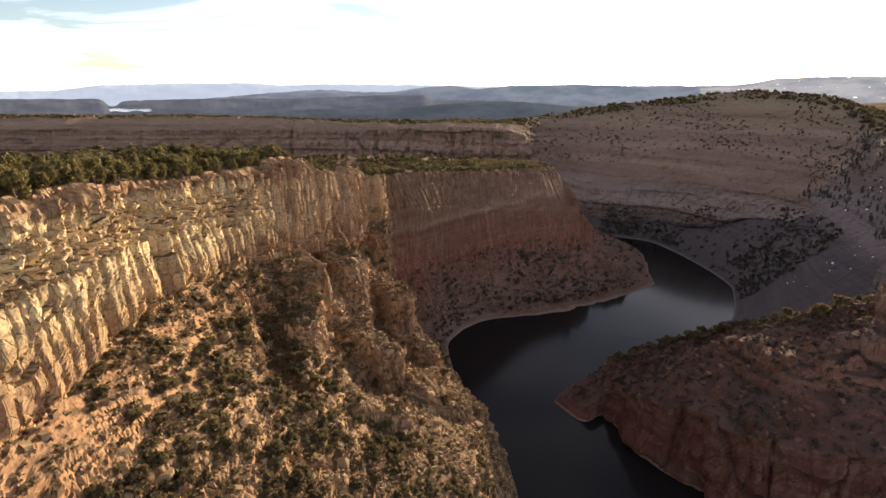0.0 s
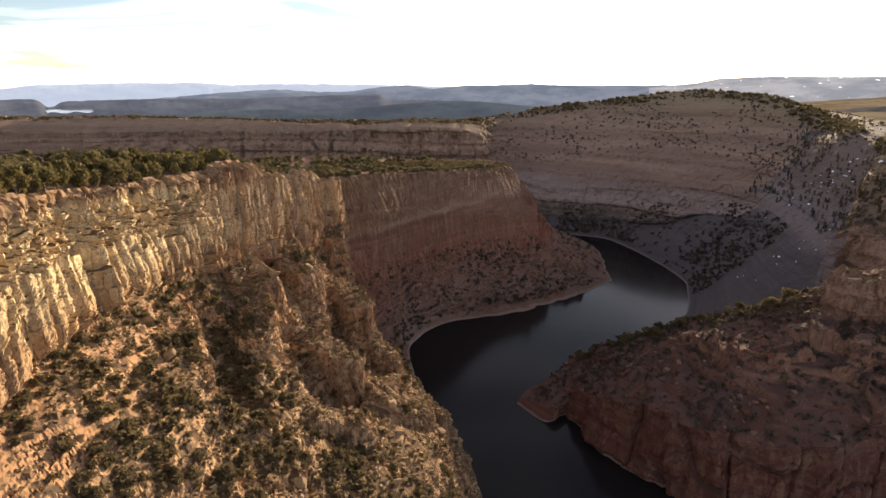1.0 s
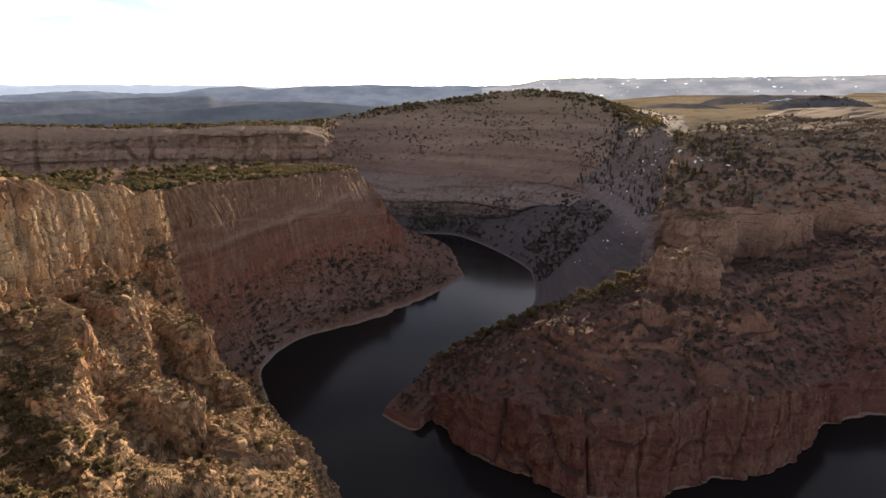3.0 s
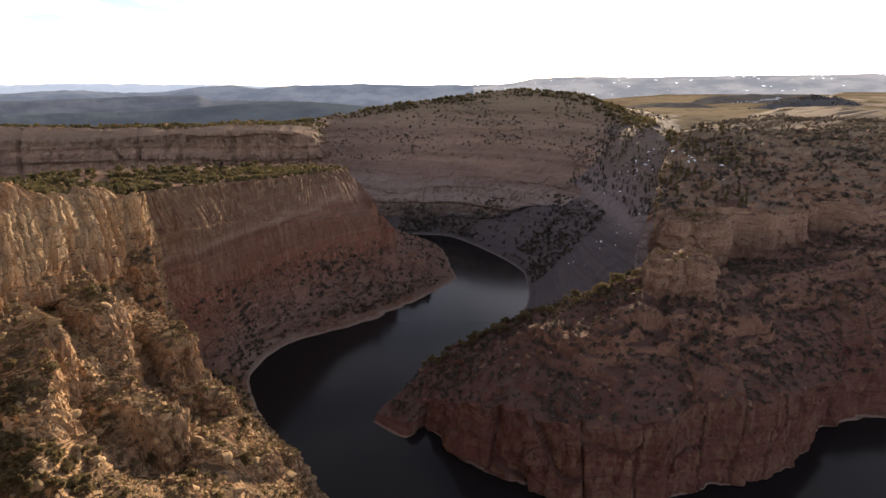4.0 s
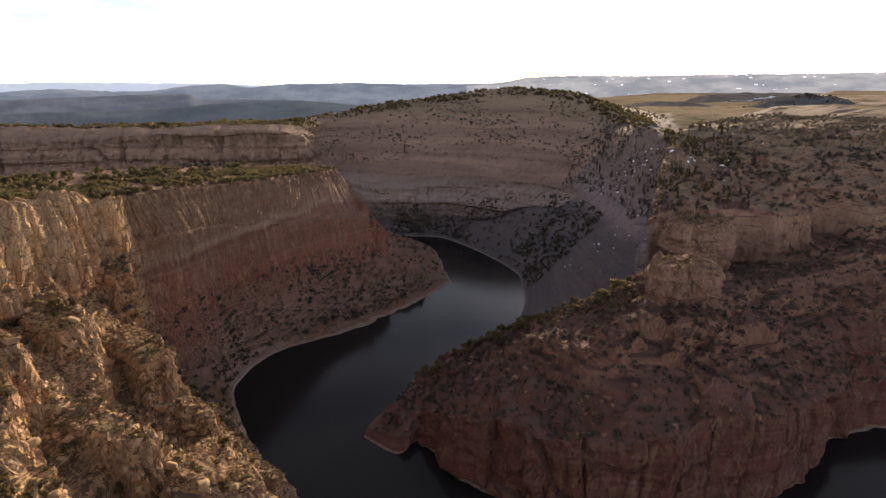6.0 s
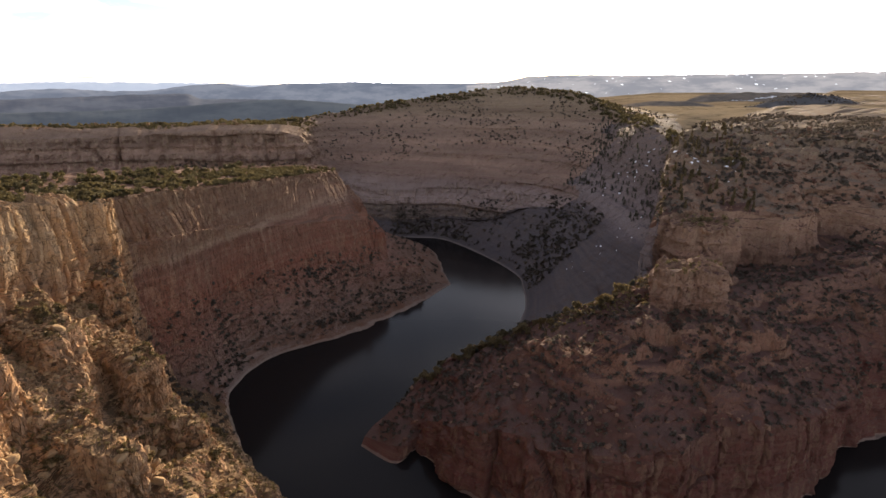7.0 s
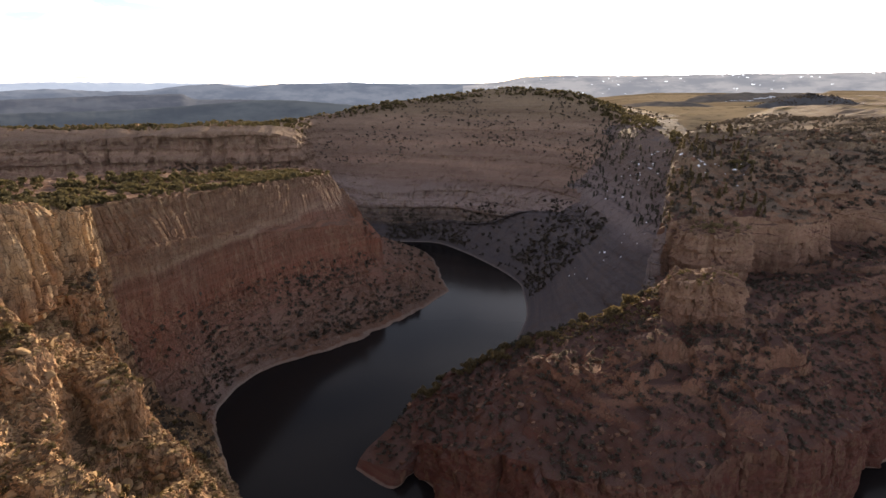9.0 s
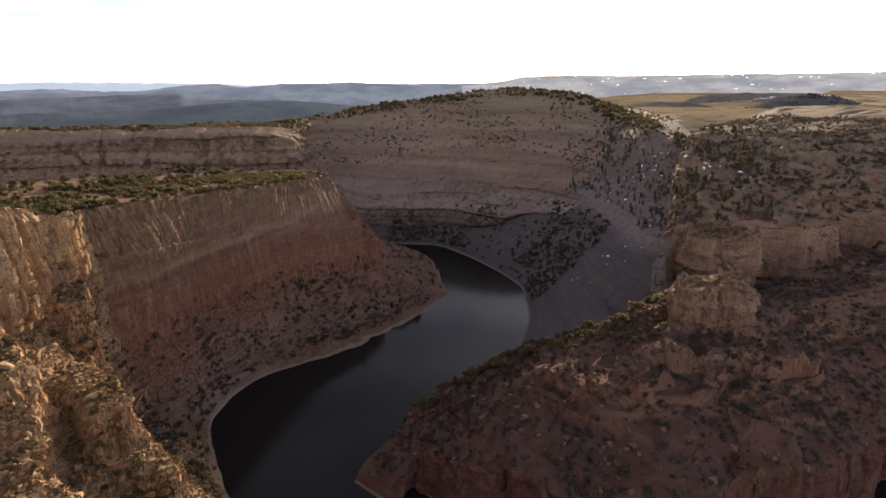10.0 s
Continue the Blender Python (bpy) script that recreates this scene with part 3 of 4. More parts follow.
H_MID = [(-825, 220, 86), (-480, 388, 86), (-300, 458, 80.5), (-150, 466, 81.5), (-124, 522, 64), (-78, 510, 60), (-10, 510, 73), (42, 510, 82), (92, 480, 76), (115, 425, 68), (126, 372, 72), (128, 306, 68), (128, 280, 66), (140, 255, 66)]
H_CREST = [(-840, 260, 89), (-490, 405, 86), (-310, 478, 83), (-168, 540, 83), (-128, 585, 88), (-99, 600, 92), (11, 600, 108), (74, 600, 115), (130, 570, 110), (160, 500, 92), (152, 400, 90), (152, 320, 84), (148, 300, 80), (160, 275, 80)]
H_BEHIND = [(-900, 600, 66), (-600, 680, 60), (-400, 740, 52), (-230, 760, 48), (-180, 775, 50), (-130, 790, 56), (0, 800, 74), (110, 800, 80), (230, 720, 84), (260, 580, 87), (200, 450, 89), (178, 358, 84), (170, 330, 84), (185, 300, 84)]
H_FAR = [(-4700, 600, -130), (-4300, 2000, -150), (-3600, 3100, -160), (-2700, 3900, -160), (-2200, 4150, -160), (-1700, 4400, -160), (-600, 4700, -150), (500, 4750, -60), (1700, 4450, 55), (2900, 3800, 65), (4000, 2600, 70), (4500, 1400, 20), (2500, 700, 20), (2400, 560, 20)]
north = Land([H_FAR, H_BEHIND, H_CREST, H_MID, H_CLIFF, H_SCREE, H_SHORE, H_BED], [60, 36, 70, 60, 50, 40, 5], [60, 70, 90, 60, 50, 60, 60, 60, 60, 60, 60, 60, 40], flip=True)


def weather_north(land):
    g, s = land.g, land.s
    n = land.normals()
    out = n.copy()
    out[..., 2] *= 0.3
    cliff = land.weight([0, 0, 0.4, 0.9, 1.0, 0.5, 0.1, 0])
    cliff = np.where((land.strip > 4) & (land.strip < 5), 1.0, cliff)
    stretched = np.stack([g[..., 0], g[..., 1], g[..., 2] * 0.25], -1)
    big = ridged(stretched, 42, 3, 111) * 5.5 + ridged(stretched, 13, 3, 115) * 2.0
    bed = bedding(g, 7.0, 151) * 4.5 + bedding(g, 2.6, 152) * 1.6
    col = broken(g, 6, 12, 131, 1.4, 0) * 2.4 + fbm(g, 4.0, 3, 133, 0.6) * 1.4
    wall = smooth(4.35, 3.6, land.u) * smooth(3.0, 3.1, land.strip) * smooth(5.1, 4.95, land.strip)
    z = g[..., 2] + 2.0 * fbm(g, 25, 2, 134)
    col = col + wall * (ridged(stretched, 58, 2, 135) * 5.0 + columns(s, z, 13.0, 60.0, 136, 0.12) * 5.0 + columns(s, z, 4.5, 16.0, 137) * 2.0)
    calm = 1 - 0.65 * smooth(8.8, 9.6, land.u)
    land.g = g = g + out * (cliff * ((big + bed + col) * calm - 4.0 * calm))[..., None]
    g[..., 2] += land.weight([0.0, 1, 0.5, 0.5, 0.3, 0.8, 0.1, 0]) * (fbm(g, 60, 4, 171) * 4.0 + fbm(g, 8, 3, 175) * 0.7)
    return land


weather_north(north)
hill_mesh = north.mesh("far_bank_hill", hill_rock)
hill_mesh.materials.append(forest_mat)
hill_mesh.materials.append(plain_mat)
hill_mesh.materials.append(shaded_bank_rock)
region = np.where(north.strip < 1.5, np.where(north.u + 0.8 * fbm(north.g, 300, 3, 177) > 7.1, 2, 1), 0)
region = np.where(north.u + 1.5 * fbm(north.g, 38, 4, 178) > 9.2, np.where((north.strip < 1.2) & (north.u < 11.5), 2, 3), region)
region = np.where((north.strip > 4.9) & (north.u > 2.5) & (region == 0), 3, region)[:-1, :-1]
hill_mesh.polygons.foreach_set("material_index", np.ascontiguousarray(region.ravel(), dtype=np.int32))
thing("far_bank_hill", hill_mesh, "shaded bedded hill and far canyon wall with scrub", "hill")

# The peninsula on the other bank: river bed, shore, red cliff top, bench, crest, hollow, upper cliff, slope, plateau, plain
C_BED = [(-40, 138, -7), (-24, 124, -7), (-9, 134, -7), (0, 111, -7), (26, 96, -7), (50, 90, -7), (74, 95, -7), (105, 103, -7), (132, 118, -7), (180, 135, -7), (320, 150, -7)]
C_SHORE = [(-28, 142.5, 0), (-15, 133.5, 0), (-8, 143.5, 0), (4, 125, 0), (30, 107, 0), (50, 101, 0), (70, 106, 0), (101, 115, 0), (119, 124, 0), (150, 147, 0), (320, 165, 0)]
C_RED = [(-27, 145, 2), (-13, 137, 4.5), (-7, 147, 7), (9, 130, 18), (30, 114, 24), (50, 108, 26), (72, 113, 27), (105, 121, 27), (126, 134, 24), (158, 157, 16), (320, 185, 25)]
C_BENCH = [(-26, 147, 2.5), (-12, 150, 6.5), (-5, 154, 10.5), (10, 150, 18), (34, 148, 33), (58, 148, 40), (78, 148, 42), (106, 152, 40), (136, 172, 34), (190, 182, 36), (320, 215, 45)]
C_CREST = [(-25, 150, 2.5), (-12, 168, 5), (-5, 176, 7.5), (6, 181, 12), (35, 177, 29), (60, 172, 43), (80, 172, 48), (110, 178, 46), (150, 190, 45), (200, 205, 50), (320, 240, 60)]
C_HOLLOW = [(-24, 156, -2), (-6, 185, 0), (2, 191, 0), (14, 200, 2), (38, 205, 12), (76, 200, 20), (90, 211, 42), (120, 219, 40), (160, 224, 41), (205, 232, 50), (320, 258, 64)]
C_UPPER = [(-18, 162, -6), (-2, 193, -5), (8, 200, -5), (24, 215, -3), (50, 224, 0), (94, 219, 20), (98, 222, 62), (126, 231, 63), (165, 236, 62), (208, 241, 63), (325, 272, 74)]
C_SLOPE = [(-10, 165, -8), (4, 200, -8), (16, 210, -8), (32, 225, -6), (70, 245, 4), (118, 272, 30), (124, 285, 77), (152, 295, 82), (185, 300, 84), (235, 292, 83), (335, 305, 84)]
C_PLATEAU = [(0, 168, -9), (12, 205, -9), (26, 216, -9), (42, 235, -9), (90, 270, 8), (150, 335, 50), (158, 350, 88), (190, 352, 90), (225, 355, 90), (280, 345, 89), (400, 345, 89)]
C_FAR = [(2, 170, -9), (16, 208, -9), (30, 220, -9), (48, 242, -9), (120, 310, 16), (190, 430, 60), (1800, 2600, 84), (2300, 2300, 84), (2700, 1900, 84), (3000, 1500, 84), (3200, 900, 84)]
east = Land([C_BED, C_SHORE, C_RED, C_BENCH, C_CREST, C_HOLLOW, C_UPPER, C_SLOPE, C_PLATEAU, C_FAR], [5, 70, 80, 50, 40, 50, 60, 40, 40], [40, 40, 50, 70, 60, 60, 80, 80, 90, 70], flip=False)


TIERS = [((68, 151, 43), (111, 153, 40.5), 9), ((58, 136, 38), (78, 138, 37.5), 6), ((86, 131, 33), (104, 134, 33), 5)]


def weather_east(land):
    g, s = land.g, land.s
    n = land.normals()
    out = n.copy()
    out[..., 2] *= 0.3
    cliff = land.weight([0, 0.6, 0.9, 0.4, 0.2, 0.5, 0.8, 0.4, 0.1, 0])
    cliff = np.where((land.strip > 1) & (land.strip < 2), 0.95, cliff) * smooth(0.0, 2.0, land.u)
    cliff = np.where((land.strip > 5) & (land.strip < 6), 0.95, cliff) * smooth(0.0, 2.0, land.u)
    cliff = cliff * (1 - 0.8 * smooth(6.0, 5.7, land.u) * smooth(4.2, 4.7, land.strip))
    stretched = np.stack([g[..., 0], g[..., 1], g[..., 2] * 0.3], -1)
    big = ridged(stretched, 26, 3, 211) * 4.0 + ridged(stretched, 8, 3, 215) * 1.2
    bed = bedding(g, 4.0, 251) * 2.0
    col = broken(g, 5.5, 12, 231, 1.4, 0) * 1.5 + fbm(g, 3.0, 4, 233, 0.6) * 1.2
    face = ((land.strip > 1) & (land.strip < 2) | (land.strip > 5) & (land.strip < 6)) * smooth(2.0, 3.2, land.u)
    col = col + face * (columns(s, g[..., 2] + 2.0 * fbm(g, 20, 2, 234), 15.0, 60.0, 235, 0.08) * 3.5 - 1.0)
    upper = smooth(4.9, 5.1, land.strip) * smooth(6.4, 6.1, land.strip) * smooth(5.8, 6.2, land.u)
    col = col + upper * (ridged(stretched, 44, 2, 236) * 7.0 - 2.0)
    g[..., 1] += upper * 16 * smooth(16, 4, np.abs(g[..., 0] - 193))
    land.g = g = g + out * (cliff * (big + bed + col - 2.5))[..., None]
    for a, b, half in TIERS:
        g[..., 2] += raised(g, a, b, half)[0]
    soft = land.weight([0, 0.1, 0.5, 1, 0.7, 0.8, 0.4, 1, 0.5, 0]) * smooth(0.3, 2.0, land.u)
    step = fbm(g, 14, 2, 291)
    q = (g[..., 2] + 2.5 * step) / 4.0
    ledge = (np.floor(q) + smooth(0.5, 0.95, q % 1.0) - q) * 4.0
    g[..., 2] += soft * (fbm(g, 18, 4, 271) * 2.0 + ledge * smooth(-0.05, 0.3, fbm(g, 22, 3, 295)) * 0.9 + broken(g, 7.0, 7.0, 297, 0.6, 0) * 3.2 * smooth(0.0, 0.2, fbm(g, 17, 2, 298)))
    steep = smooth(0.8, 0.55, land.normals()[..., 2]) * smooth(0.5, 1.5, land.u)
    steep = steep * (1 - 0.8 * smooth(6.3, 5.9, land.u) * smooth(4.2, 4.6, land.strip))
    land.g = g + land.normals() * (steep * (1 - cliff) * land.weight([0, 0, 1, 1, 1, 1, 1, 1, 0.5, 0]) * (broken(g, 3.5, 3.5, 246, 0.5, 0) * 1.6 - 0.7))[..., None]
    return land


weather_east(east)
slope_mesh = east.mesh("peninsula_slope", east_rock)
slope_mesh.materials.append(plain_mat)
slope_mesh.materials.append(shaded_bank_rock)
slope_mesh.materials.append(upper_rock)
region = np.where(east.strip + 0.5 * fbm(east.g, 40, 3, 277) > 8.3, 1, np.where(east.strip + 0.3 * fbm(east.g, 20, 3, 278) > 6.0, 3, 0))
# lee side of the peninsula takes the rock with shade in its colour
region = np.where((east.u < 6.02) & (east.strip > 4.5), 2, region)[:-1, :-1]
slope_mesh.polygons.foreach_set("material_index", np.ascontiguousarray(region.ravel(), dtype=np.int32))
thing("peninsula_slope", slope_mesh, "shaded red rock peninsula with scrub above dark water", "slope")

# The block of rock that caps the peninsula
def rock_block(name, centre, size, turn, material, label, seed):
    n = 44
    a = np.linspace(0, 2 * math.pi, 4 * n, endpoint=False)
    power = 3.6
    r = 1 / (np.abs(np.cos(a)) ** power + np.abs(np.sin(a)) ** power) ** (1 / power)
    ring = np.stack([r * np.cos(a) * size[0] / 2, r * np.sin(a) * size[1] / 2], -1)
    levels = np.concatenate([np.linspace(0, 1, 46), np.ones(14)])
    shrink = np.concatenate([1.06 - 0.05 * np.linspace(0, 1, 46) - 0.10 * np.linspace(0, 1, 46) ** 8, np.linspace(0.88, 0.0, 14)])
    g = np.zeros((len(a), len(levels), 3))
    g[..., :2] = ring[:, None] * shrink[None, :, None]
    g[..., 2] = levels[None] * size[2]
    t = radians(turn)
    x, y = g[..., 0].copy(), g[..., 1].copy()
    g[..., 0], g[..., 1] = x * math.cos(t) - y * math.sin(t) + centre[0], x * math.sin(t) + y * math.cos(t) + centre[1]
    g[..., 2] += centre[2]
    outward = g - np.array(centre)
    outward[..., 2] = 0
    outward /= np.linalg.norm(outward, axis=-1, keepdims=True) + 1e-6
    side = smooth(0.0, 0.6, shrink)[None]
    s = np.arctan2(outward[..., 1], outward[..., 0]) * size[0] / 2
    d = ridged(g * (1, 1, 0.35), 11, 3, seed) * 1.3 + broken(g, 3.4, 7.0, seed + 4, 1.6, 0) * 1.5 + columns(s, g[..., 2], 2.4, 9.0, seed + 6) * 1.0 + bedding(g, 3.1, seed + 5) * 1.3 + fbm(g, 2.6, 4, seed + 7, 0.6) * 1.1 - 1.9
    d = d + vnoise(np.stack([s * 0.05, s * 0, g[..., 2] * 0.7], -1), seed + 8) * 0.6
    g = g + outward * (d * side)[..., None]
    g[..., 2] += (fbm(g, 7, 3, seed + 9) * 1.6 + broken(g, 2.5, 2.5, seed + 10) * 1.2 + 0.03 * (g[..., 1] - centre[1]) - 0.5) * (levels[None] > 0.9)
    nu, nv = g.shape[:2]
    idx = np.arange(nu * nv).reshape(nu, nv)
    nxt = np.roll(idx, -1, 0)
    quad = np.stack([idx[:, :-1], nxt[:, :-1], nxt[:, 1:], idx[:, 1:]], -1).reshape(-1, 4)
    return thing(name, grid_mesh(name, g.reshape(-1, 3), quad, material), label, "rock butte"), g


butte, butte_g = rock_block("rock_butte", (86.5, 161, 43), (23, 16, 17.2), -8, east_rock, "square tan rock butte standing on the peninsula's crest", 301)

upper_block, upper_g = rock_block("rock_butte", (113, 211, 36), (27, 20, 27), 8, east_rock, "blunt tan rock block behind the crest of the peninsula", 331)

# ---- water ----
W = 900
wm = grid_mesh("river", np.array([(-W, -W, 0), (W, -W, 0), (W, W, 0), (-W, W, 0)], float), np.array([[0, 1, 2, 3]]), water_mat)
thing("river", wm, "dark calm river water in the canyon", "water")

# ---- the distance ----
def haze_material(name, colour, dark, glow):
    """Far ranges seen through miles of air; colour and emission paint in the haze."""
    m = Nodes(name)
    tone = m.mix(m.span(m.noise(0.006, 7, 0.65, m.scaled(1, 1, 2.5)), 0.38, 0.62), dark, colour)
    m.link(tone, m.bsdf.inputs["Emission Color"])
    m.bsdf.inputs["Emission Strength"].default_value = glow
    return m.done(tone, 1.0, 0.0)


def bearing(degrees, far):
    return far * math.sin(radians(degrees)), far * math.cos(radians(degrees))


def far_range(name, far, tops, depth, material, label, seed, rough=0.08):
    """A long ridge at a distance; tops: bearing and height of its skyline, joined and roughened."""
    n = 520
    a = np.linspace(tops[0][0], tops[-1][0], n)
    top = np.interp(a, [p[0] for p in tops], [p[1] for p in tops])
    top = np.convolve(np.pad(top, 3, "edge"), np.array((1, 2, 3, 4, 3, 2, 1)) / 16, "valid")
    rows = np.linspace(0, 1, 14)
    g = np.zeros((n, len(rows), 3))
    for j, f in enumerate(rows):
        d = far + depth * (f - 0.5) * 2
        rise = math.sin(math.pi * min(f * 1.15, 1.0) * 0.5) if f < 0.87 else 1.0 - (f - 0.87) * 2
        g[:, j, 0], g[:, j, 1] = np.sin(np.radians(a)) * d, np.cos(np.radians(a)) * d
        g[:, j, 2] = -40 + (top + 40) * rise
    g[..., 2] += (fbm(g, far * rough, 4, seed) * far * 0.0012 + ridged(g, far * 0.02, 3, seed + 4) * far * 0.0016) * (np.sin(rows * 2.6)[None])
    nu, nv = g.shape[:2]
    idx = np.arange(nu * nv).reshape(nu, nv)
    quad = np.stack([idx[:-1, :-1], idx[:-1, 1:], idx[1:, 1:], idx[1:, :-1]], -1).reshape(-1, 4)
    thing(name, grid_mesh(name, g.reshape(-1, 3), quad, material, True), label, "mountains")
    return g


# each range's distance haze is painted as its own blue-grey glow
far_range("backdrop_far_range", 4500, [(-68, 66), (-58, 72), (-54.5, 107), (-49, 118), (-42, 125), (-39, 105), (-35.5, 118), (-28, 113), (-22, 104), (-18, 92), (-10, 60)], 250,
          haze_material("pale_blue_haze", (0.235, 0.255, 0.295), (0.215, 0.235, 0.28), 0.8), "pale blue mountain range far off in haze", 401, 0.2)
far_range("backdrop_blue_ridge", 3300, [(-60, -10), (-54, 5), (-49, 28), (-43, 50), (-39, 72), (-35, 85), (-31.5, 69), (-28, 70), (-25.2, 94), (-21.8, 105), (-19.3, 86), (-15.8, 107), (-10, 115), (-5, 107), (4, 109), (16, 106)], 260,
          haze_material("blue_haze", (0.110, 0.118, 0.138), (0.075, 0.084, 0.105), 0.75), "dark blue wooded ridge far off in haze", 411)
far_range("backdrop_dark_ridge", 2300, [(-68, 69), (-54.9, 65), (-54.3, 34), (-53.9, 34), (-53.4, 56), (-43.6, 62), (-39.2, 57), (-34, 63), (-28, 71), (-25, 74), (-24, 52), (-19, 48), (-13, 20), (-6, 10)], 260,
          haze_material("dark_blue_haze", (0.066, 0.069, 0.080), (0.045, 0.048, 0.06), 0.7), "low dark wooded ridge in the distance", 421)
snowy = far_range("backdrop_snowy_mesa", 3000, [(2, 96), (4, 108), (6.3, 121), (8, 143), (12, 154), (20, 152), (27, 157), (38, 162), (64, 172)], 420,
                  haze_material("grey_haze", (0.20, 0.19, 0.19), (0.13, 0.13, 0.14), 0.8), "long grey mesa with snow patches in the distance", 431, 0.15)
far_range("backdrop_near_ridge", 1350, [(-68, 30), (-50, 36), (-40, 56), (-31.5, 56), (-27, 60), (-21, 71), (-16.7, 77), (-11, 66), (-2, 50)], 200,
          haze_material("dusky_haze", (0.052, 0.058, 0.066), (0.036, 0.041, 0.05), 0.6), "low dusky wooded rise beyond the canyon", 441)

# ---- plants ----
def leaf_material(name, colour, warm):
    m = Nodes(name)
    info = m.t.nodes.new("ShaderNodeObjectInfo")
    vary = m.math("ADD", m.math("MULTIPLY", info.outputs["Random"], 0.6), m.math("MULTIPLY", m.geo.outputs["Random Per Island"], 0.6))
    tone = m.mix(vary, colour, warm)
    tone = m.mix(m.span(m.noise(2.3, 4), 0.35, 0.65), m.mix(0.5, tone, (0.012, 0.014, 0.006)), tone)
    m.done(tone, 0.85, 0.2)
    thin = m.t.nodes.new("ShaderNodeBsdfTranslucent")
    both = m.t.nodes.new("ShaderNodeMixShader")
    both.inputs[0].default_value = 0.35
    m.link(tone, thin.inputs["Color"])
    m.link(m.bsdf.outputs[0], both.inputs[1])
    m.link(thin.outputs[0], both.inputs[2])
    m.link(both.outputs[0], m.out.inputs[0])
    return m.mat


def bark_material():
    m = Nodes("grey_brown_bark")
    grain = m.noise(6.0, 5, 0.6, m.scaled(3, 3, 0.4))
    m.bump(grain, 0.6, 0.05)
    return m.done(m.mix(grain, (0.07, 0.05, 0.035), (0.22, 0.17, 0.13)), 0.95, 0.1)


juniper_mat = leaf_material("juniper_green", (0.15, 0.114, 0.056), (0.245, 0.182, 0.094))
rim_mat = leaf_material("rim_juniper_green", (0.15, 0.126, 0.046), (0.26, 0.205, 0.082))
olive_mat = leaf_material("olive_scrub", (0.10, 0.085, 0.040), (0.175, 0.138, 0.066))
conifer_mat = leaf_material("conifer_green", (0.075, 0.072, 0.058), (0.12, 0.112, 0.085))
scrub_mat = leaf_material("dusky_scrub", (0.085, 0.070, 0.058), (0.15, 0.12, 0.095))
brush_mat = leaf_material("dry_brush", (0.15, 0.115, 0.052), (0.27, 0.20, 0.098))
bark_mat = bark_material()


def stone_material(name, dark, pale):
    """Loose stones, each of its own tone, with grain and dusty patches."""
    m = Nodes(name)
    tone = m.mix(m.geo.outputs["Random Per Island"], dark, pale)
    tone = m.mix(m.span(m.noise(1.9, 6, 0.65), 0.38, 0.60, 0.0, 0.5), tone, m.mix(0.5, tone, (0.07, 0.045, 0.03)))
    m.bump(m.noise(4.0, 6, 0.7), 0.6, 0.15)
    return m.done(tone, 0.95, 0.1)


scree_mat = stone_material("tan_scree_stone", (0.16, 0.10, 0.057), (0.41, 0.285, 0.158))
red_stone_mat = stone_material("dark_red_stone", (0.10, 0.05, 0.036), (0.24, 0.145, 0.10))


def tuft_arrays(rng, centres, size):
    """Small bent sprays of foliage, two crossed quads at each centre."""
    n = len(centres)
    verts, quads = [], []
    for k in range(2):
        d = rng.normal(size=(n, 3))
        d[:, 2] = np.abs(d[:, 2]) * 0.7
        d /= np.linalg.norm(d, axis=1, keepdims=True)
        e = np.cross(d, rng.normal(size=(n, 3)))
        e /= np.linalg.norm(e, axis=1, keepdims=True)
        w = (size * rng.uniform(0.5, 1.1, n))[:, None]
        base = len(verts) * n * 4
        v = np.stack([centres - e * w * 0.6, centres + e * w * 0.6, centres + d * w + e * w * 0.35, centres + d * w * 0.9 - e * w * 0.45], 1)
        verts.append(v.reshape(-1, 3))
        quads.append(np.arange(n * 4).reshape(-1, 4) + base)
    return np.concatenate(verts), np.concatenate(quads)


def crown_points(rng, count, lobes, width, height, base):
    """Places of the sprays: on the skins of a few uneven lobes."""
    mid = rng.normal(size=(lobes, 3)) * (width * 0.26, width * 0.26, height * 0.17)
    mid[:, 2] += base + height * 0.5
    r = rng.uniform(0.30, 0.55, lobes) * width * 0.6
    pick = rng.integers(0, lobes, count)
    d = rng.normal(size=(count, 3))
    d /= np.linalg.norm(d, axis=1, keepdims=True)
    p = mid[pick] + d * (r[pick] * rng.uniform(0.45, 1.05, count))[:, None] * (1, 1, height / width * 0.95)
    p[:, 2] = np.maximum(p[:, 2], base * 0.6)
    return p


def tube(bm, path, radii, sides=6):
    rings = []
    for k, (p, r) in enumerate(zip(path, radii)):
        p = Vector(p)
        ahead = (Vector(path[min(k + 1, len(path) - 1)]) - Vector(path[max(k - 1, 0)])).normalized()
        side = ahead.orthogonal().normalized()
        other = ahead.cross(side)
        rings.append([bm.verts.new(p + (side * math.cos(a) + other * math.sin(a)) * r) for a in (2 * math.pi * i / sides for i in range(sides))])
    for lo, hi in zip(rings, rings[1:]):
        for i in range(sides):
            bm.faces.new((lo[i], lo[(i + 1) % sides], hi[(i + 1) % sides], hi[i]))
    bm.faces.new(rings[-1])


def part(name, mesh, parent, label=""):
    ob = new(name, mesh)
    ob.parent = parent
    return tagged(ob, label)


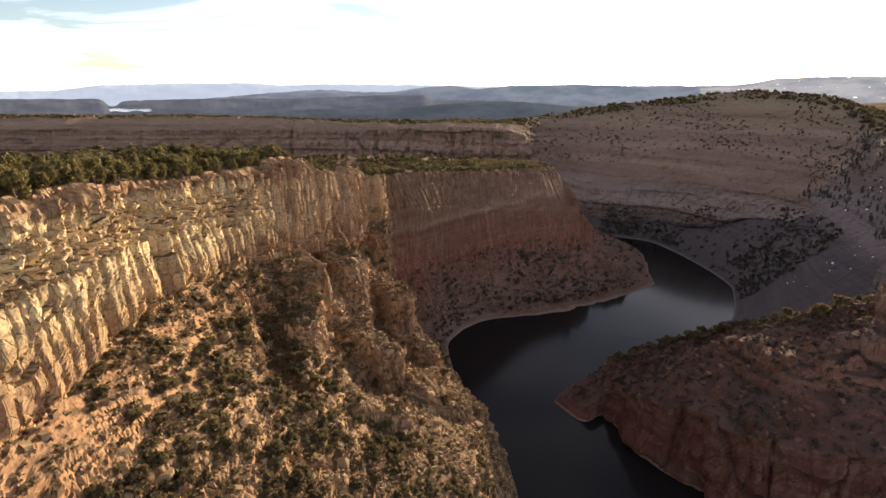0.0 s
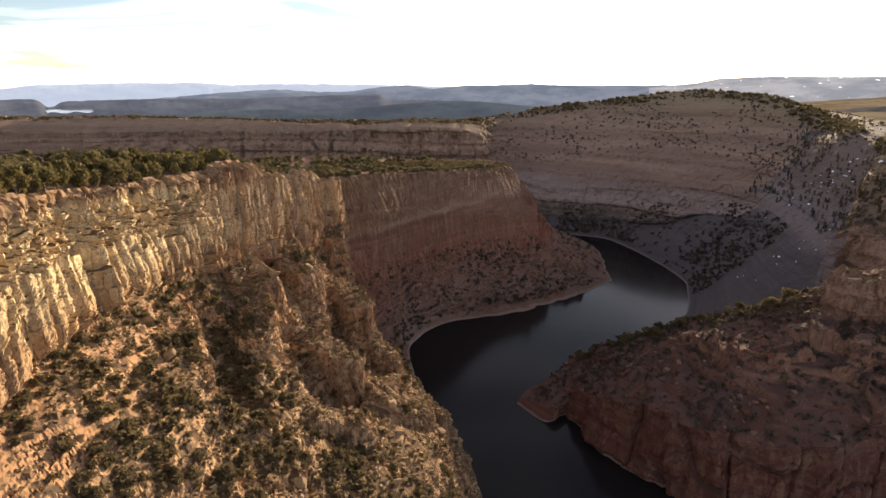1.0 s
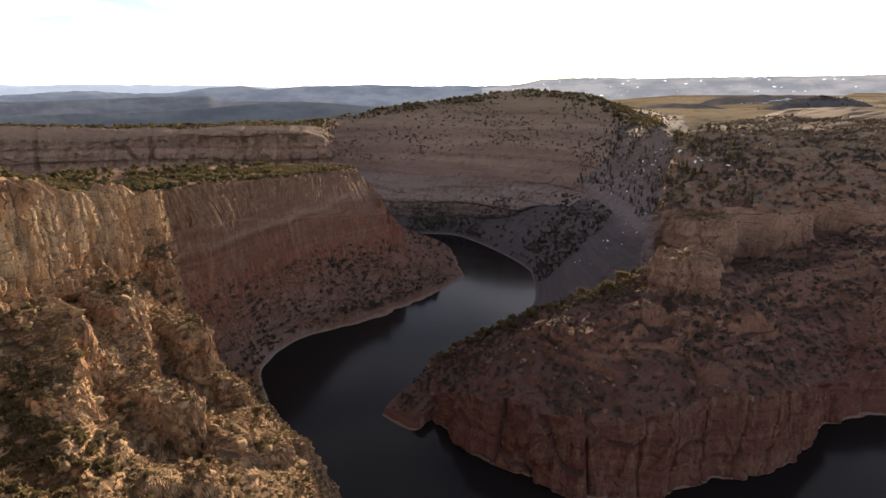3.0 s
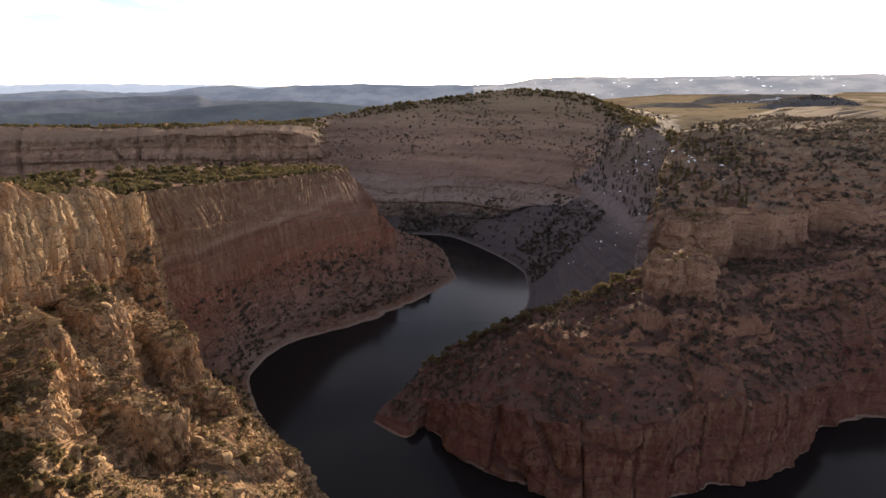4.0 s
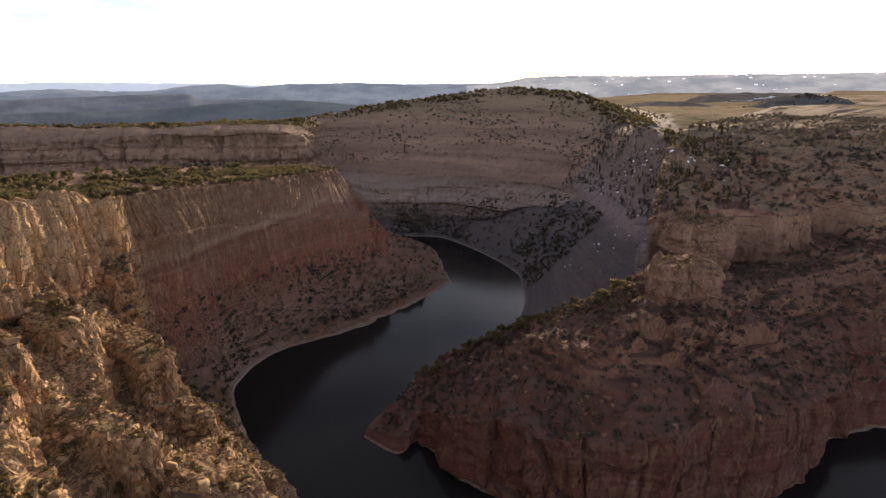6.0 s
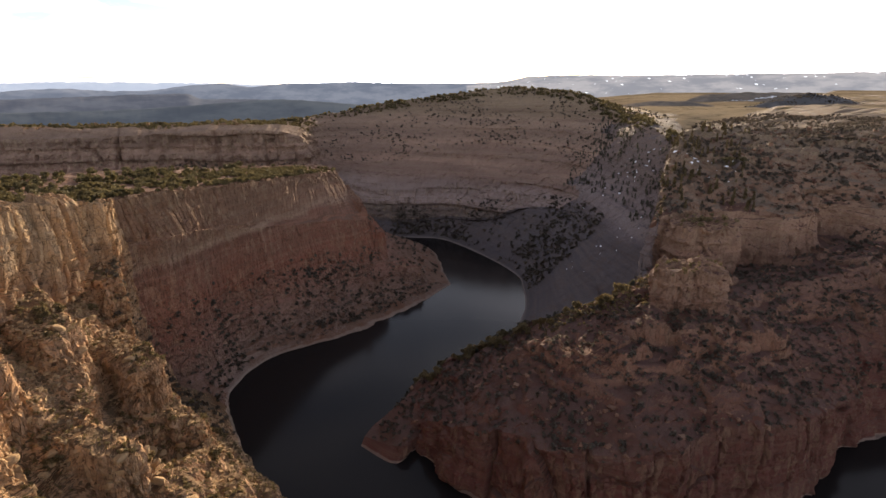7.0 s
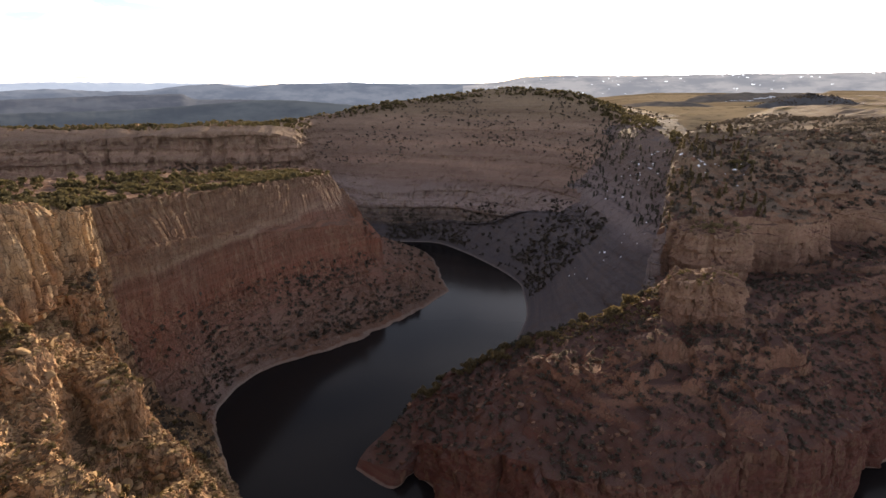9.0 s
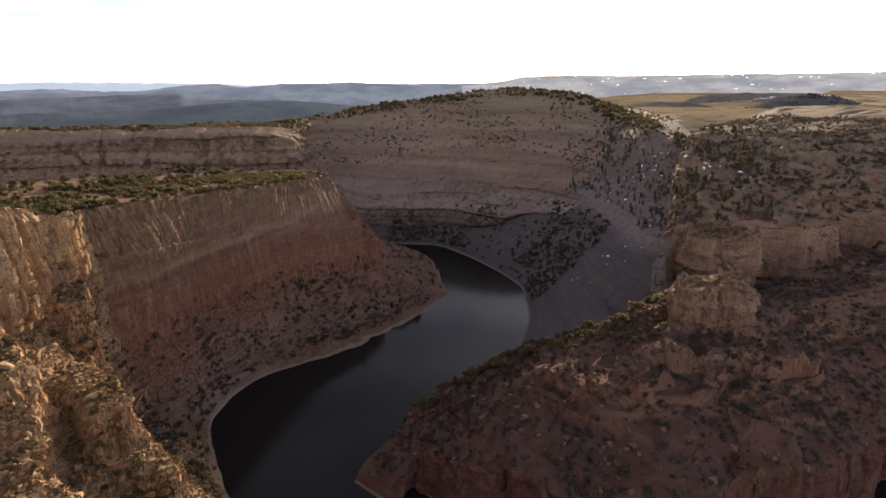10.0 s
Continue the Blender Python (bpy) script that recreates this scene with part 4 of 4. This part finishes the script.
def trunk_mesh(rng, height, thick, limbs):
    bm = bmesh.new()
    lean = rng.normal(size=2) * 0.12
    path = [(lean[0] * z * z, lean[1] * z * z, z * height - 0.25) for z in np.linspace(0, 1, 6)]
    tube(bm, path, [thick * (1.25 - 0.95 * k / 5) for k in range(6)])
    for k in range(limbs):
        z = rng.uniform(0.2, 0.8)
        a = rng.uniform(0, 6.28)
        start = Vector((lean[0] * z * z, lean[1] * z * z, z * height - 0.25))
        reach = height * rng.uniform(0.35, 0.6)
        tube(bm, [start, start + Vector((math.cos(a) * reach * 0.5, math.sin(a) * reach * 0.5, reach * 0.25)), start + Vector((math.cos(a) * reach, math.sin(a) * reach, reach * 0.6))],
             [thick * 0.5, thick * 0.35, thick * 0.12], 5)
    me = bpy.data.meshes.new("trunk")
    bm.to_mesh(me)
    bm.free()
    me.materials.append(bark_mat)
    return me


def make_tree(name, seed, width, height, tufts, size, leaf, label, category, group, conifer=False):
    """A tree or shrub one metre-true, at the origin: a trunk with limbs and a crown of sprays."""
    rng = np.random.default_rng(seed)
    root = tagged(new(name), label, category, group)
    part("trunk", trunk_mesh(rng, height * (0.95 if conifer else 0.55), 0.05 * height if not conifer else 0.025 * height, 0 if conifer else 4), root)
    if conifer:
        z = rng.uniform(0.12, 1.0, tufts) ** 0.9
        a = rng.uniform(0, 6.28, tufts)
        whorl = 0.75 + 0.25 * np.sin(z * 26)
        r = width * 0.5 * (1.02 - z) * whorl * rng.uniform(0.35, 1.0, tufts)
        p = np.stack([r * np.cos(a), r * np.sin(a), z * height - r * 0.25], -1)
    else:
        p = crown_points(rng, tufts, 7, width, height, height * 0.12)
    v, q = tuft_arrays(rng, p, size)
    part("crown", grid_mesh("crown", v, q, leaf), root)
    return root


def spots(land, count, strips, cols, steep, seed, clump=0.0, clump_size=12.0, keep=None):
    """Random places on a land, by area, where it is gentle enough; clump: how strongly they gather."""
    rng = np.random.default_rng(seed)
    g, n = land.g, land.normals()
    area = np.linalg.norm(np.cross(g[1:, :-1] - g[:-1, :-1], g[:-1, 1:] - g[:-1, :-1]), axis=-1)
    st, uu, nz = land.strip[:-1, :-1], land.u[:-1, :-1], n[:-1, :-1, 2]
    p = g[:-1, :-1]
    ok = (st >= strips[0]) & (st < strips[1]) & (uu >= cols[0]) & (uu < cols[1]) & (nz > steep) & (p[..., 2] > 1.6)
    w = area * ok
    if keep is not None:
        w = w * keep(p)
    if clump:
        w = w * np.clip(0.5 + clump * fbm(p, clump_size, 3, seed + 50), 0.01, None) ** 2
    w = w.ravel() / w.sum()
    pick = rng.choice(len(w), count, p=w)
    i, j = np.unravel_index(pick, area.shape)
    a, b = rng.uniform(0, 1, (2, count, 1))
    at = g[i, j] * (1 - a) * (1 - b) + g[i + 1, j] * a * (1 - b) + g[i, j + 1] * (1 - a) * b + g[i + 1, j + 1] * a * b
    return at, n[i, j], rng


def spaced(at, least):
    """Of a list of places, those that keep clear of the ones before."""
    keep = []
    for k, p in enumerate(at):
        if all((p[0] - at[i][0]) ** 2 + (p[1] - at[i][1]) ** 2 > least**2 for i in keep[-400:]):
            keep.append(k)
    return keep


def scatter_trees(models, at, rng, low, high, sink=0.15):
    for k, p in enumerate(at):
        s = rng.uniform(low, high) * (0.75 + 0.5 * rng.uniform())
        ob = models[k % len(models)]
        m = Matrix.Translation((p[0], p[1], p[2] - sink)) @ Matrix.Rotation(rng.uniform(0, 6.28), 4, "Z")
        made = copy_thing(ob, m)
        made.scale = (s, s, s * rng.uniform(0.85, 1.15))


def remove_thing(ob):
    for o in (*ob.children_recursive, ob):
        bpy.data.objects.remove(o)


def growth(name, at, rng, low, high, leaf, label, category, tall=1.0, sprays=16, spray=0.55):
    """Many small plants as one mesh of kind stuff: each a handful of sprays round its foot."""
    n = len(at)
    size = rng.uniform(low, high, n) * rng.uniform(0.6, 1.1, n)
    d = rng.normal(size=(n, sprays, 3))
    d /= np.linalg.norm(d, axis=2, keepdims=True)
    r = rng.uniform(0.25, 1.0, (n, sprays, 1)) ** 0.6
    if tall > 1.5:
        z = rng.uniform(0.05, 1.0, (n, sprays))
        p = np.stack([d[..., 0] * 0.42 * (1.05 - z), d[..., 1] * 0.42 * (1.05 - z), z * tall], -1)
    else:
        p = d * r * (0.5, 0.5, 0.42 * tall)
        p[..., 2] += 0.42 * tall
    p = at[:, None] + p * size[:, None, None]
    v, q = tuft_arrays(rng, p.reshape(-1, 3), np.repeat(size, sprays) * spray)
    return tagged(new(name, grid_mesh(name, v, q, leaf)), label, category, "", "stuff")


# ---- rocks ----
def boulder_mesh(seed):
    rng = np.random.default_rng(seed)
    bm = bmesh.new()
    bmesh.ops.create_icosphere(bm, subdivisions=3, radius=1.0)
    planes = rng.normal(size=(9, 3))
    planes /= np.linalg.norm(planes, axis=1, keepdims=True)
    cut = rng.uniform(0.45, 0.8, 9)
    co = np.array([v.co[:] for v in bm.verts])
    for n, d in zip(planes, cut):
        over = np.maximum(co @ n - d, 0)
        co -= over[:, None] * n * 0.92
    co += co * (fbm(co * 1.0 + seed, 0.5, 3, seed) * 0.10)[:, None]
    co *= (1.25, 0.9, 0.8)
    for v, c in zip(bm.verts, co):
        v.co = c
    me = bpy.data.meshes.new("boulder")
    bm.to_mesh(me)
    bm.free()
    me.materials.append(scree_mat)
    return me


# ---- plants and rocks on the near bank ----
shrubs = [make_tree("juniper", 500 + k, 2.2, 1.9 + 0.3 * (k % 3), 330, 0.32, juniper_mat, "low olive-green juniper on the dry rocky slope", "shrub", "junipers on the near bank") for k in range(6)]
pines = [make_tree("rim_tree", 520 + k, 3.0, 3.8 + 0.4 * (k % 3), 420, 0.42, rim_mat, "bushy dark green juniper tree on the flat cliff top", "tree", "trees on the cliff top") for k in range(4)]
stones = [boulder_mesh(540 + k) for k in range(6)]

at, nn, rng = spots(west, 2700, (1.97, 4.6), (1.6, 6.8), 0.70, 601, 1.1, 9.0, lambda p: 1.0 - 0.9 * smooth(50, 75, p[..., 1]))
keep = spaced(at, 1.35)
near = at[keep]
scatter_trees(shrubs, near[:290], rng, 0.5, 1.15)
if len(near) > 290:
    growth("slope_scrub", near[290:], rng, 1.0, 2.6, juniper_mat, "scattered olive-green scrub on the rocky slope", "scrub", 0.9, 40, 0.26)
at, nn, rng = spots(west, 7500, (1.95, 4.9), (1.2, 6.6), 0.72, 611, 0.7, 6.0)
growth("dry_brush", at, rng, 0.35, 0.95, brush_mat, "low dry brush and grass tufts on the scree", "brush", 0.8, 8, 0.45)
at, nn, rng = spots(west, 700, (0.05, 0.93), (1.6, 5.2), 0.5, 621, 0.7, 14.0)
scatter_trees(pines, at[spaced(at, 2.2)][:290], rng, 0.7, 1.2)
at, nn, rng = spots(west, 2000, (0.0, 0.96), (4.6, 11), 0.4, 631, 0.8, 14.0)
growth("mesa_top_scrub", at, rng, 1.1, 2.7, olive_mat, "green juniper scrub along the flat mesa top", "scrub", 1.0, 18, 0.42)
at, nn, rng = spots(west, 1100, (2.55, 5.0), (6.4, 11), 0.4, 641, 0.6, 9.0)
growth("cove_scrub", at, rng, 0.7, 2.2, scrub_mat, "dark scrub on the shaded ledges and scree of the cove", "scrub", 0.9, 16, 0.42)
at, nn, rng = spots(back, 700, (0.0, 0.95), (1, 10), 0.4, 645, 0.6, 14.0)
growth("back_rim_trees", at, rng, 2.0, 4.0, olive_mat, "row of green juniper trees along the back of the mesa top", "trees", 1.0, 22, 0.4)

at, nn, rng = spots(west, 900, (1.95, 4.7), (1.4, 6.4), 0.3, 651, 0.9, 10.0)
for k, p in enumerate(at[spaced(at, 2.0)][:290]):
    ob = tagged(new("boulder", stones[k % 6]), "angular tan boulder lying on the scree slope", "boulder", "boulders on the scree")
    s = 0.45 + 1.5 * rng.uniform() ** 3
    ob.matrix_basis = Matrix.Translation((p[0], p[1], p[2] + s * 0.15)) @ Euler(rng.uniform(0, 6.28, 3) * (0.12, 0.12, 1)).to_matrix().to_4x4() @ Matrix.Diagonal((s, s, s * rng.uniform(0.6, 1.0), 1))


def rubble(name, at, rng, low, high, material, label):
    """Loose broken stones as one mesh of kind stuff: skewed six-sided chips."""
    n = len(at)
    cube = np.array([(-1, -1, -1), (1, -1, -1), (1, 1, -1), (-1, 1, -1), (-1, -1, 1), (1, -1, 1), (1, 1, 1), (-1, 1, 1)], float) * 0.5
    faces = np.array([(0, 3, 2, 1), (4, 5, 6, 7), (0, 1, 5, 4), (1, 2, 6, 5), (2, 3, 7, 6), (3, 0, 4, 7)])
    v = cube[None] * rng.uniform(0.5, 1.2, (n, 8, 1)) + rng.normal(size=(n, 8, 3)) * 0.07
    v *= rng.uniform(0.5, 1.3, (n, 1, 3)) * (low + (high - low) * rng.uniform(0, 1, (n, 1, 1)) ** 3)
    a = rng.uniform(0, 6.28, n)
    c, s = np.cos(a)[:, None], np.sin(a)[:, None]
    x, y = v[..., 0] * c - v[..., 1] * s, v[..., 0] * s + v[..., 1] * c
    v[..., 0], v[..., 1] = x, y
    v += at[:, None]
    q = (faces[None] + 8 * np.arange(n)[:, None, None]).reshape(-1, 4)
    return tagged(new(name, grid_mesh(name, v.reshape(-1, 3), q, material)), label, "stones", "", "stuff")


at, nn, rng = spots(west, 24000, (1.9, 4.9), (1.2, 6.8), 0.5, 661, 0.8, 8.0)
rubble("scree_stones", at, rng, 0.18, 1.3, scree_mat, "loose angular tan stones strewn over the scree")

at, nn, rng = spots(north, 1500, (1.7, 3.3), (0, 2.9), 0.2, 671, 1.2, 25.0)
rubble("far_rim_outcrops", at, rng, 0.8, 5.0, west_rock, "pale broken outcrops along the far rim")

at, nn, rng = spots(east, 2600, (1.95, 5.0), (1.0, 10), 0.3, 675, 1.0, 12.0)
rubble("peninsula_stones", at, rng, 0.3, 1.9, red_stone_mat, "broken dark red stones over the peninsula's slopes")
at, nn, rng = spots(east, 1800, (5.9, 8.0), (5.9, 10), 0.3, 677, 1.0, 16.0)
rubble("upper_slope_stones", at, rng, 0.4, 2.6, red_stone_mat, "broken brown outcrops over the upper slope")

# ---- plants on the far side ----
at, nn, rng = spots(north, 2600, (1.4, 3.4), (3.2, 12), 0.3, 701, 0.7, 40.0, lambda p: (p[..., 1] < 760) * 1.0)
growth("hill_scrub", at, rng, 0.8, 2.2, scrub_mat, "dark scrub and small trees over the shaded hill", "scrub", 1.0, 14, 0.45)
at, nn, rng = spots(north, 3200, (1.6, 3.08), (0, 3.8), 0.3, 705, 0.5, 30.0, lambda p: (p[..., 1] < 760) * 1.0)
growth("plateau_trees", at, rng, 1.8, 3.8, olive_mat, "dark green junipers over the far plateau's edge", "trees", 1.0, 16, 0.42)
at, nn, rng = spots(north, 1700, (1.75, 2.2), (3, 13), 0.2, 711, 0.5, 30.0)
growth("crest_trees", at, rng, 1.6, 3.8, olive_mat, "row of dark junipers along the hill crest", "trees", 1.0, 20, 0.42)
at, nn, rng = spots(north, 2600, (4.5, 6.0), (2, 10.5), 0.2, 721, 0.9, 30.0)
growth("shore_scrub", at, rng, 0.9, 2.4, scrub_mat, "dark scrub over the shaded bank above the water", "scrub", 1.0, 12, 0.45)
at, nn, rng = spots(east, 6400, (1.9, 5.0), (0.15, 10), 0.3, 731, 0.45, 12.0)
growth("peninsula_scrub", at, rng, 0.5, 1.7, scrub_mat, "dark scrub dotted over the shaded peninsula", "scrub", 0.95, 12, 0.45)
at, nn, rng = spots(east, 6500, (5.9, 8.7), (5.8, 10), 0.25, 741, 0.75, 18.0, lambda p: (p[..., 1] < 480) * 1.0)
growth("upper_slope_scrub", at, rng, 0.9, 2.7, scrub_mat, "dark scrub on the upper canyon slope", "scrub", 1.0, 14, 0.42)
firs = [make_tree("conifer", 560 + k, 3.0, 5.2 + 0.8 * k, 300, 0.6, juniper_mat, "slender olive-green conifer in the steep wooded gully", "tree", "conifers in the gully", True) for k in range(3)]
at, nn, rng = spots(east, 400, (6.0, 7.9), (5.6, 7.6), 0.1, 751, 0.6, 20.0)
scatter_trees(firs, at[spaced(at, 3.0)][:90], rng, 0.5, 0.9)
at, nn, rng = spots(east, 200, (3.75, 4.25), (0.9, 5.4), 0.1, 761, 0.3, 20.0)
scatter_trees(shrubs, at[spaced(at, 2.2)][:45], rng, 0.9, 1.7)

at, nn, rng = spots(north, 420, (2.2, 4.2), (8.8, 13), 0.1, 771, 0.3, 18.0)
growth("bank_conifers", at, rng, 1.0, 2.2, conifer_mat, "dark conifers on the shaded bank and gully", "trees", 1.9, 22, 0.36)
at, nn, rng = spots(east, 800, (3.5, 4.4), (4.1, 6.0), 0.15, 775, 0.4, 10.0)
# paler brush leaves put the crest's sunlight into the colour
growth("crest_scrub", at, rng, 0.5, 1.3, brush_mat, "sunlit olive shrubs along the crest of the peninsula", "scrub", 0.95, 24, 0.34)
at, nn, rng = spots(east, 2200, (4.25, 7.5), (0.6, 5.6), 0.1, 779, 0.4, 14.0)
growth("lee_bank_woods", at, rng, 1.2, 2.6, conifer_mat, "dark woods on the steep shaded side of the peninsula", "woods", 1.3, 14, 0.42)
at, nn, rng = spots(back, 500, (2.0, 4.0), (9.2, 11), 0.3, 783, 0.4, 10.0)
growth("point_scrub", at, rng, 0.7, 2.0, scrub_mat, "dark scrub on the toe of the mesa's point", "scrub", 0.9, 14, 0.42)
at, nn, rng = spots(west, 700, (2.6, 4.98), (9.0, 11), 0.3, 785, 0.5, 8.0)
rubble("point_stones", at, rng, 0.5, 2.6, mesa_rock, "broken red stones on the scree below the mesa")
top = butte_g.reshape(-1, 3)
rng = np.random.default_rng(781)
top = top[top[:, 2] > 59.0]
top = top[rng.choice(len(top), 60)]
# brighter brush leaves stand in for sun on the butte's top
growth("butte_scrub", top, rng, 0.5, 1.3, brush_mat, "small green shrubs on top of the rock butte", "scrub", 0.9, 18, 0.4)
top = upper_g.reshape(-1, 3)
top = top[top[:, 2] > 63.0]
top = top[rng.choice(len(top), 40)]
growth("upper_block_scrub", top, rng, 0.9, 2.4, juniper_mat, "green shrubs on top of the upper rock block", "scrub", 1.0, 18, 0.4)

for ob in shrubs + pines + firs:
    remove_thing(ob)



def snow_material():
    m = Nodes("old_snow")
    m.bump(m.noise(1.5, 5), 0.3, 0.2)
    return m.done(m.mix(m.noise(0.8, 4), (0.70, 0.72, 0.76), (0.86, 0.87, 0.90)), 0.6, 0.3)


snow_mat = snow_material()


def snow_patches(name, at, normal, rng, low, high, label, stretch=3.0, material=None):
    n = len(at)
    a = np.linspace(0, 2 * math.pi, 9, endpoint=False)
    r = rng.uniform(0.35, 1.0, (n, 9)) * (low + (high - low) * rng.uniform(0, 1, (n, 1)) ** 2)
    t = np.cross(normal, np.array((0.0, 0.0, 1.0)) + rng.normal(size=(n, 3)) * 0.05)
    t /= np.linalg.norm(t, axis=1, keepdims=True)
    b = np.cross(normal, t)
    rim = at[:, None] + t[:, None] * (r * np.cos(a))[..., None] * stretch + b[:, None] * (r * np.sin(a))[..., None] + normal[:, None] * 0.15
    mid = at[:, None] + normal[:, None] * 0.4
    v = np.concatenate([rim, mid], 1)
    k = np.arange(9)
    tri = np.stack([k, (k + 1) % 9, k * 0 + 9], -1)
    q = (tri[None] + 10 * np.arange(n)[:, None, None]).reshape(-1, 3)
    return tagged(new(name, grid_mesh(name, v.reshape(-1, 3), q, material or snow_mat, True)), label, "snow", "", "stuff")


def near_to(x, y, reach):
    return lambda p: np.exp(-((p[..., 0] - x) ** 2 + (p[..., 1] - y) ** 2) / (2 * reach**2))


at, nn, rng = spots(east, 26, (5.5, 8.4), (5.2, 8.0), 0.1, 801, 0, 15.0, near_to(141, 274, 11))
snow_patches("gully_snow", at, nn, rng, 0.4, 1.5, "small leftover snow patches in the wooded gully", 1.5)
at, nn, rng = spots(north, 30, (2.2, 5.0), (8.0, 13), 0.1, 811, 0, 25.0, near_to(126, 335, 11))
snow_patches("cliff_foot_snow", at, nn, rng, 0.4, 1.3, "leftover snow patches among trees under the canyon rim", 1.8)
at, nn, rng = spots(north, 14, (3.6, 6.0), (7.0, 13), 0.1, 815, 0, 25.0, near_to(86, 280, 12))
snow_patches("bank_snow", at, nn, rng, 0.3, 1.0, "small leftover snow patches on the shaded bank", 1.8)

rng = np.random.default_rng(821)
i, j = rng.integers(10, 330, 130), rng.integers(2, 11, 130)
at = snowy[i, j] + (0, 0, 1.5)
nn = np.stack([-np.sin(np.arctan2(at[:, 0], at[:, 1])) * 0.8, -np.cos(np.arctan2(at[:, 0], at[:, 1])) * 0.8, at[:, 0] * 0 + 0.6], -1)
# emission brightens this far snow, which faces away from the sun
snow_patches("mesa_snow", at, nn, rng, 0.8, 4.2, "white snow patches scattered over the distant mesa", 3.2, haze_material("far_snow_glow", (0.85, 0.87, 0.9), (0.75, 0.77, 0.8), 0.6))


# ---- the dark hill and the far lake out on the plain ----
def mound(name, centre, size, material, label, seed):
    n, rows = 120, 24
    a = np.linspace(0, 2 * math.pi, n, endpoint=False)
    f = np.linspace(0, 1, rows)
    g = np.zeros((n, rows, 3))
    g[..., 0] = centre[0] + size[0] * np.cos(a)[:, None] * (1 - f)
    g[..., 1] = centre[1] + size[1] * np.sin(a)[:, None] * (1 - f)
    g[..., 2] = centre[2] + size[2] * np.sin(f * math.pi / 2)[None] ** 0.8
    g[..., 2] += fbm(g, 40, 3, seed) * size[2] * 0.25 * (f[None] > 0.1)
    idx = np.arange(n * rows).reshape(n, rows)
    nxt = np.roll(idx, -1, 0)
    quad = np.stack([idx[:, :-1], nxt[:, :-1], nxt[:, 1:], idx[:, 1:]], -1).reshape(-1, 4)
    ob = thing(name, grid_mesh(name, g.reshape(-1, 3), quad, material, True), label, "hill")
    return g


hill_g = mound("wooded_hill", (548, 830, 71), (112, 70, 29), hazy_woods, "low dark wooded hill out on the dry plain", 851)
low_g = mound("wooded_rise", (360, 900, 74), (100, 60, 17), rise_mat, "long low dark rise on the dry plain", 861)
rng = np.random.default_rng(871)
pick = hill_g[:, 3:].reshape(-1, 3)
growth("hill_woods", pick[rng.choice(len(pick), 500)], rng, 1.2, 2.2, scrub_mat, "dark woods over the low hill on the plain", "woods", 1.0, 8, 0.6)
rise_g = mound("grey_rise", (640, 1130, 70), (190, 90, 29), rise_mat, "pale bare rise behind the wooded hill", 881)
k = np.arange(16)
at = rise_g[76 + k, 5 + k // 2] + (0, 0, 0.6)
snow_patches("plain_snow", at, np.tile((-0.2, -0.4, 0.9), (16, 1)), rng, 1.0, 3.2, "long white snow drifts on the rise behind the hill", 3.0)
lake_rim = [bearing(-54.6 + 3.4 * k / 10, 1980 + 60 * math.sin(k * 1.3)) for k in range(11)] + [bearing(-51.2 - 3.4 * k / 10, 2200 + 30 * math.sin(k)) for k in range(11)]
lm = bpy.data.meshes.new("far_lake")
lm.from_pydata([(x, y, 38) for x, y in lake_rim], [], [list(range(22))[::-1]])
lm.materials.append(water_mat)
thing("far_lake_water", lm, "pale strip of reservoir water in the distance", "water")
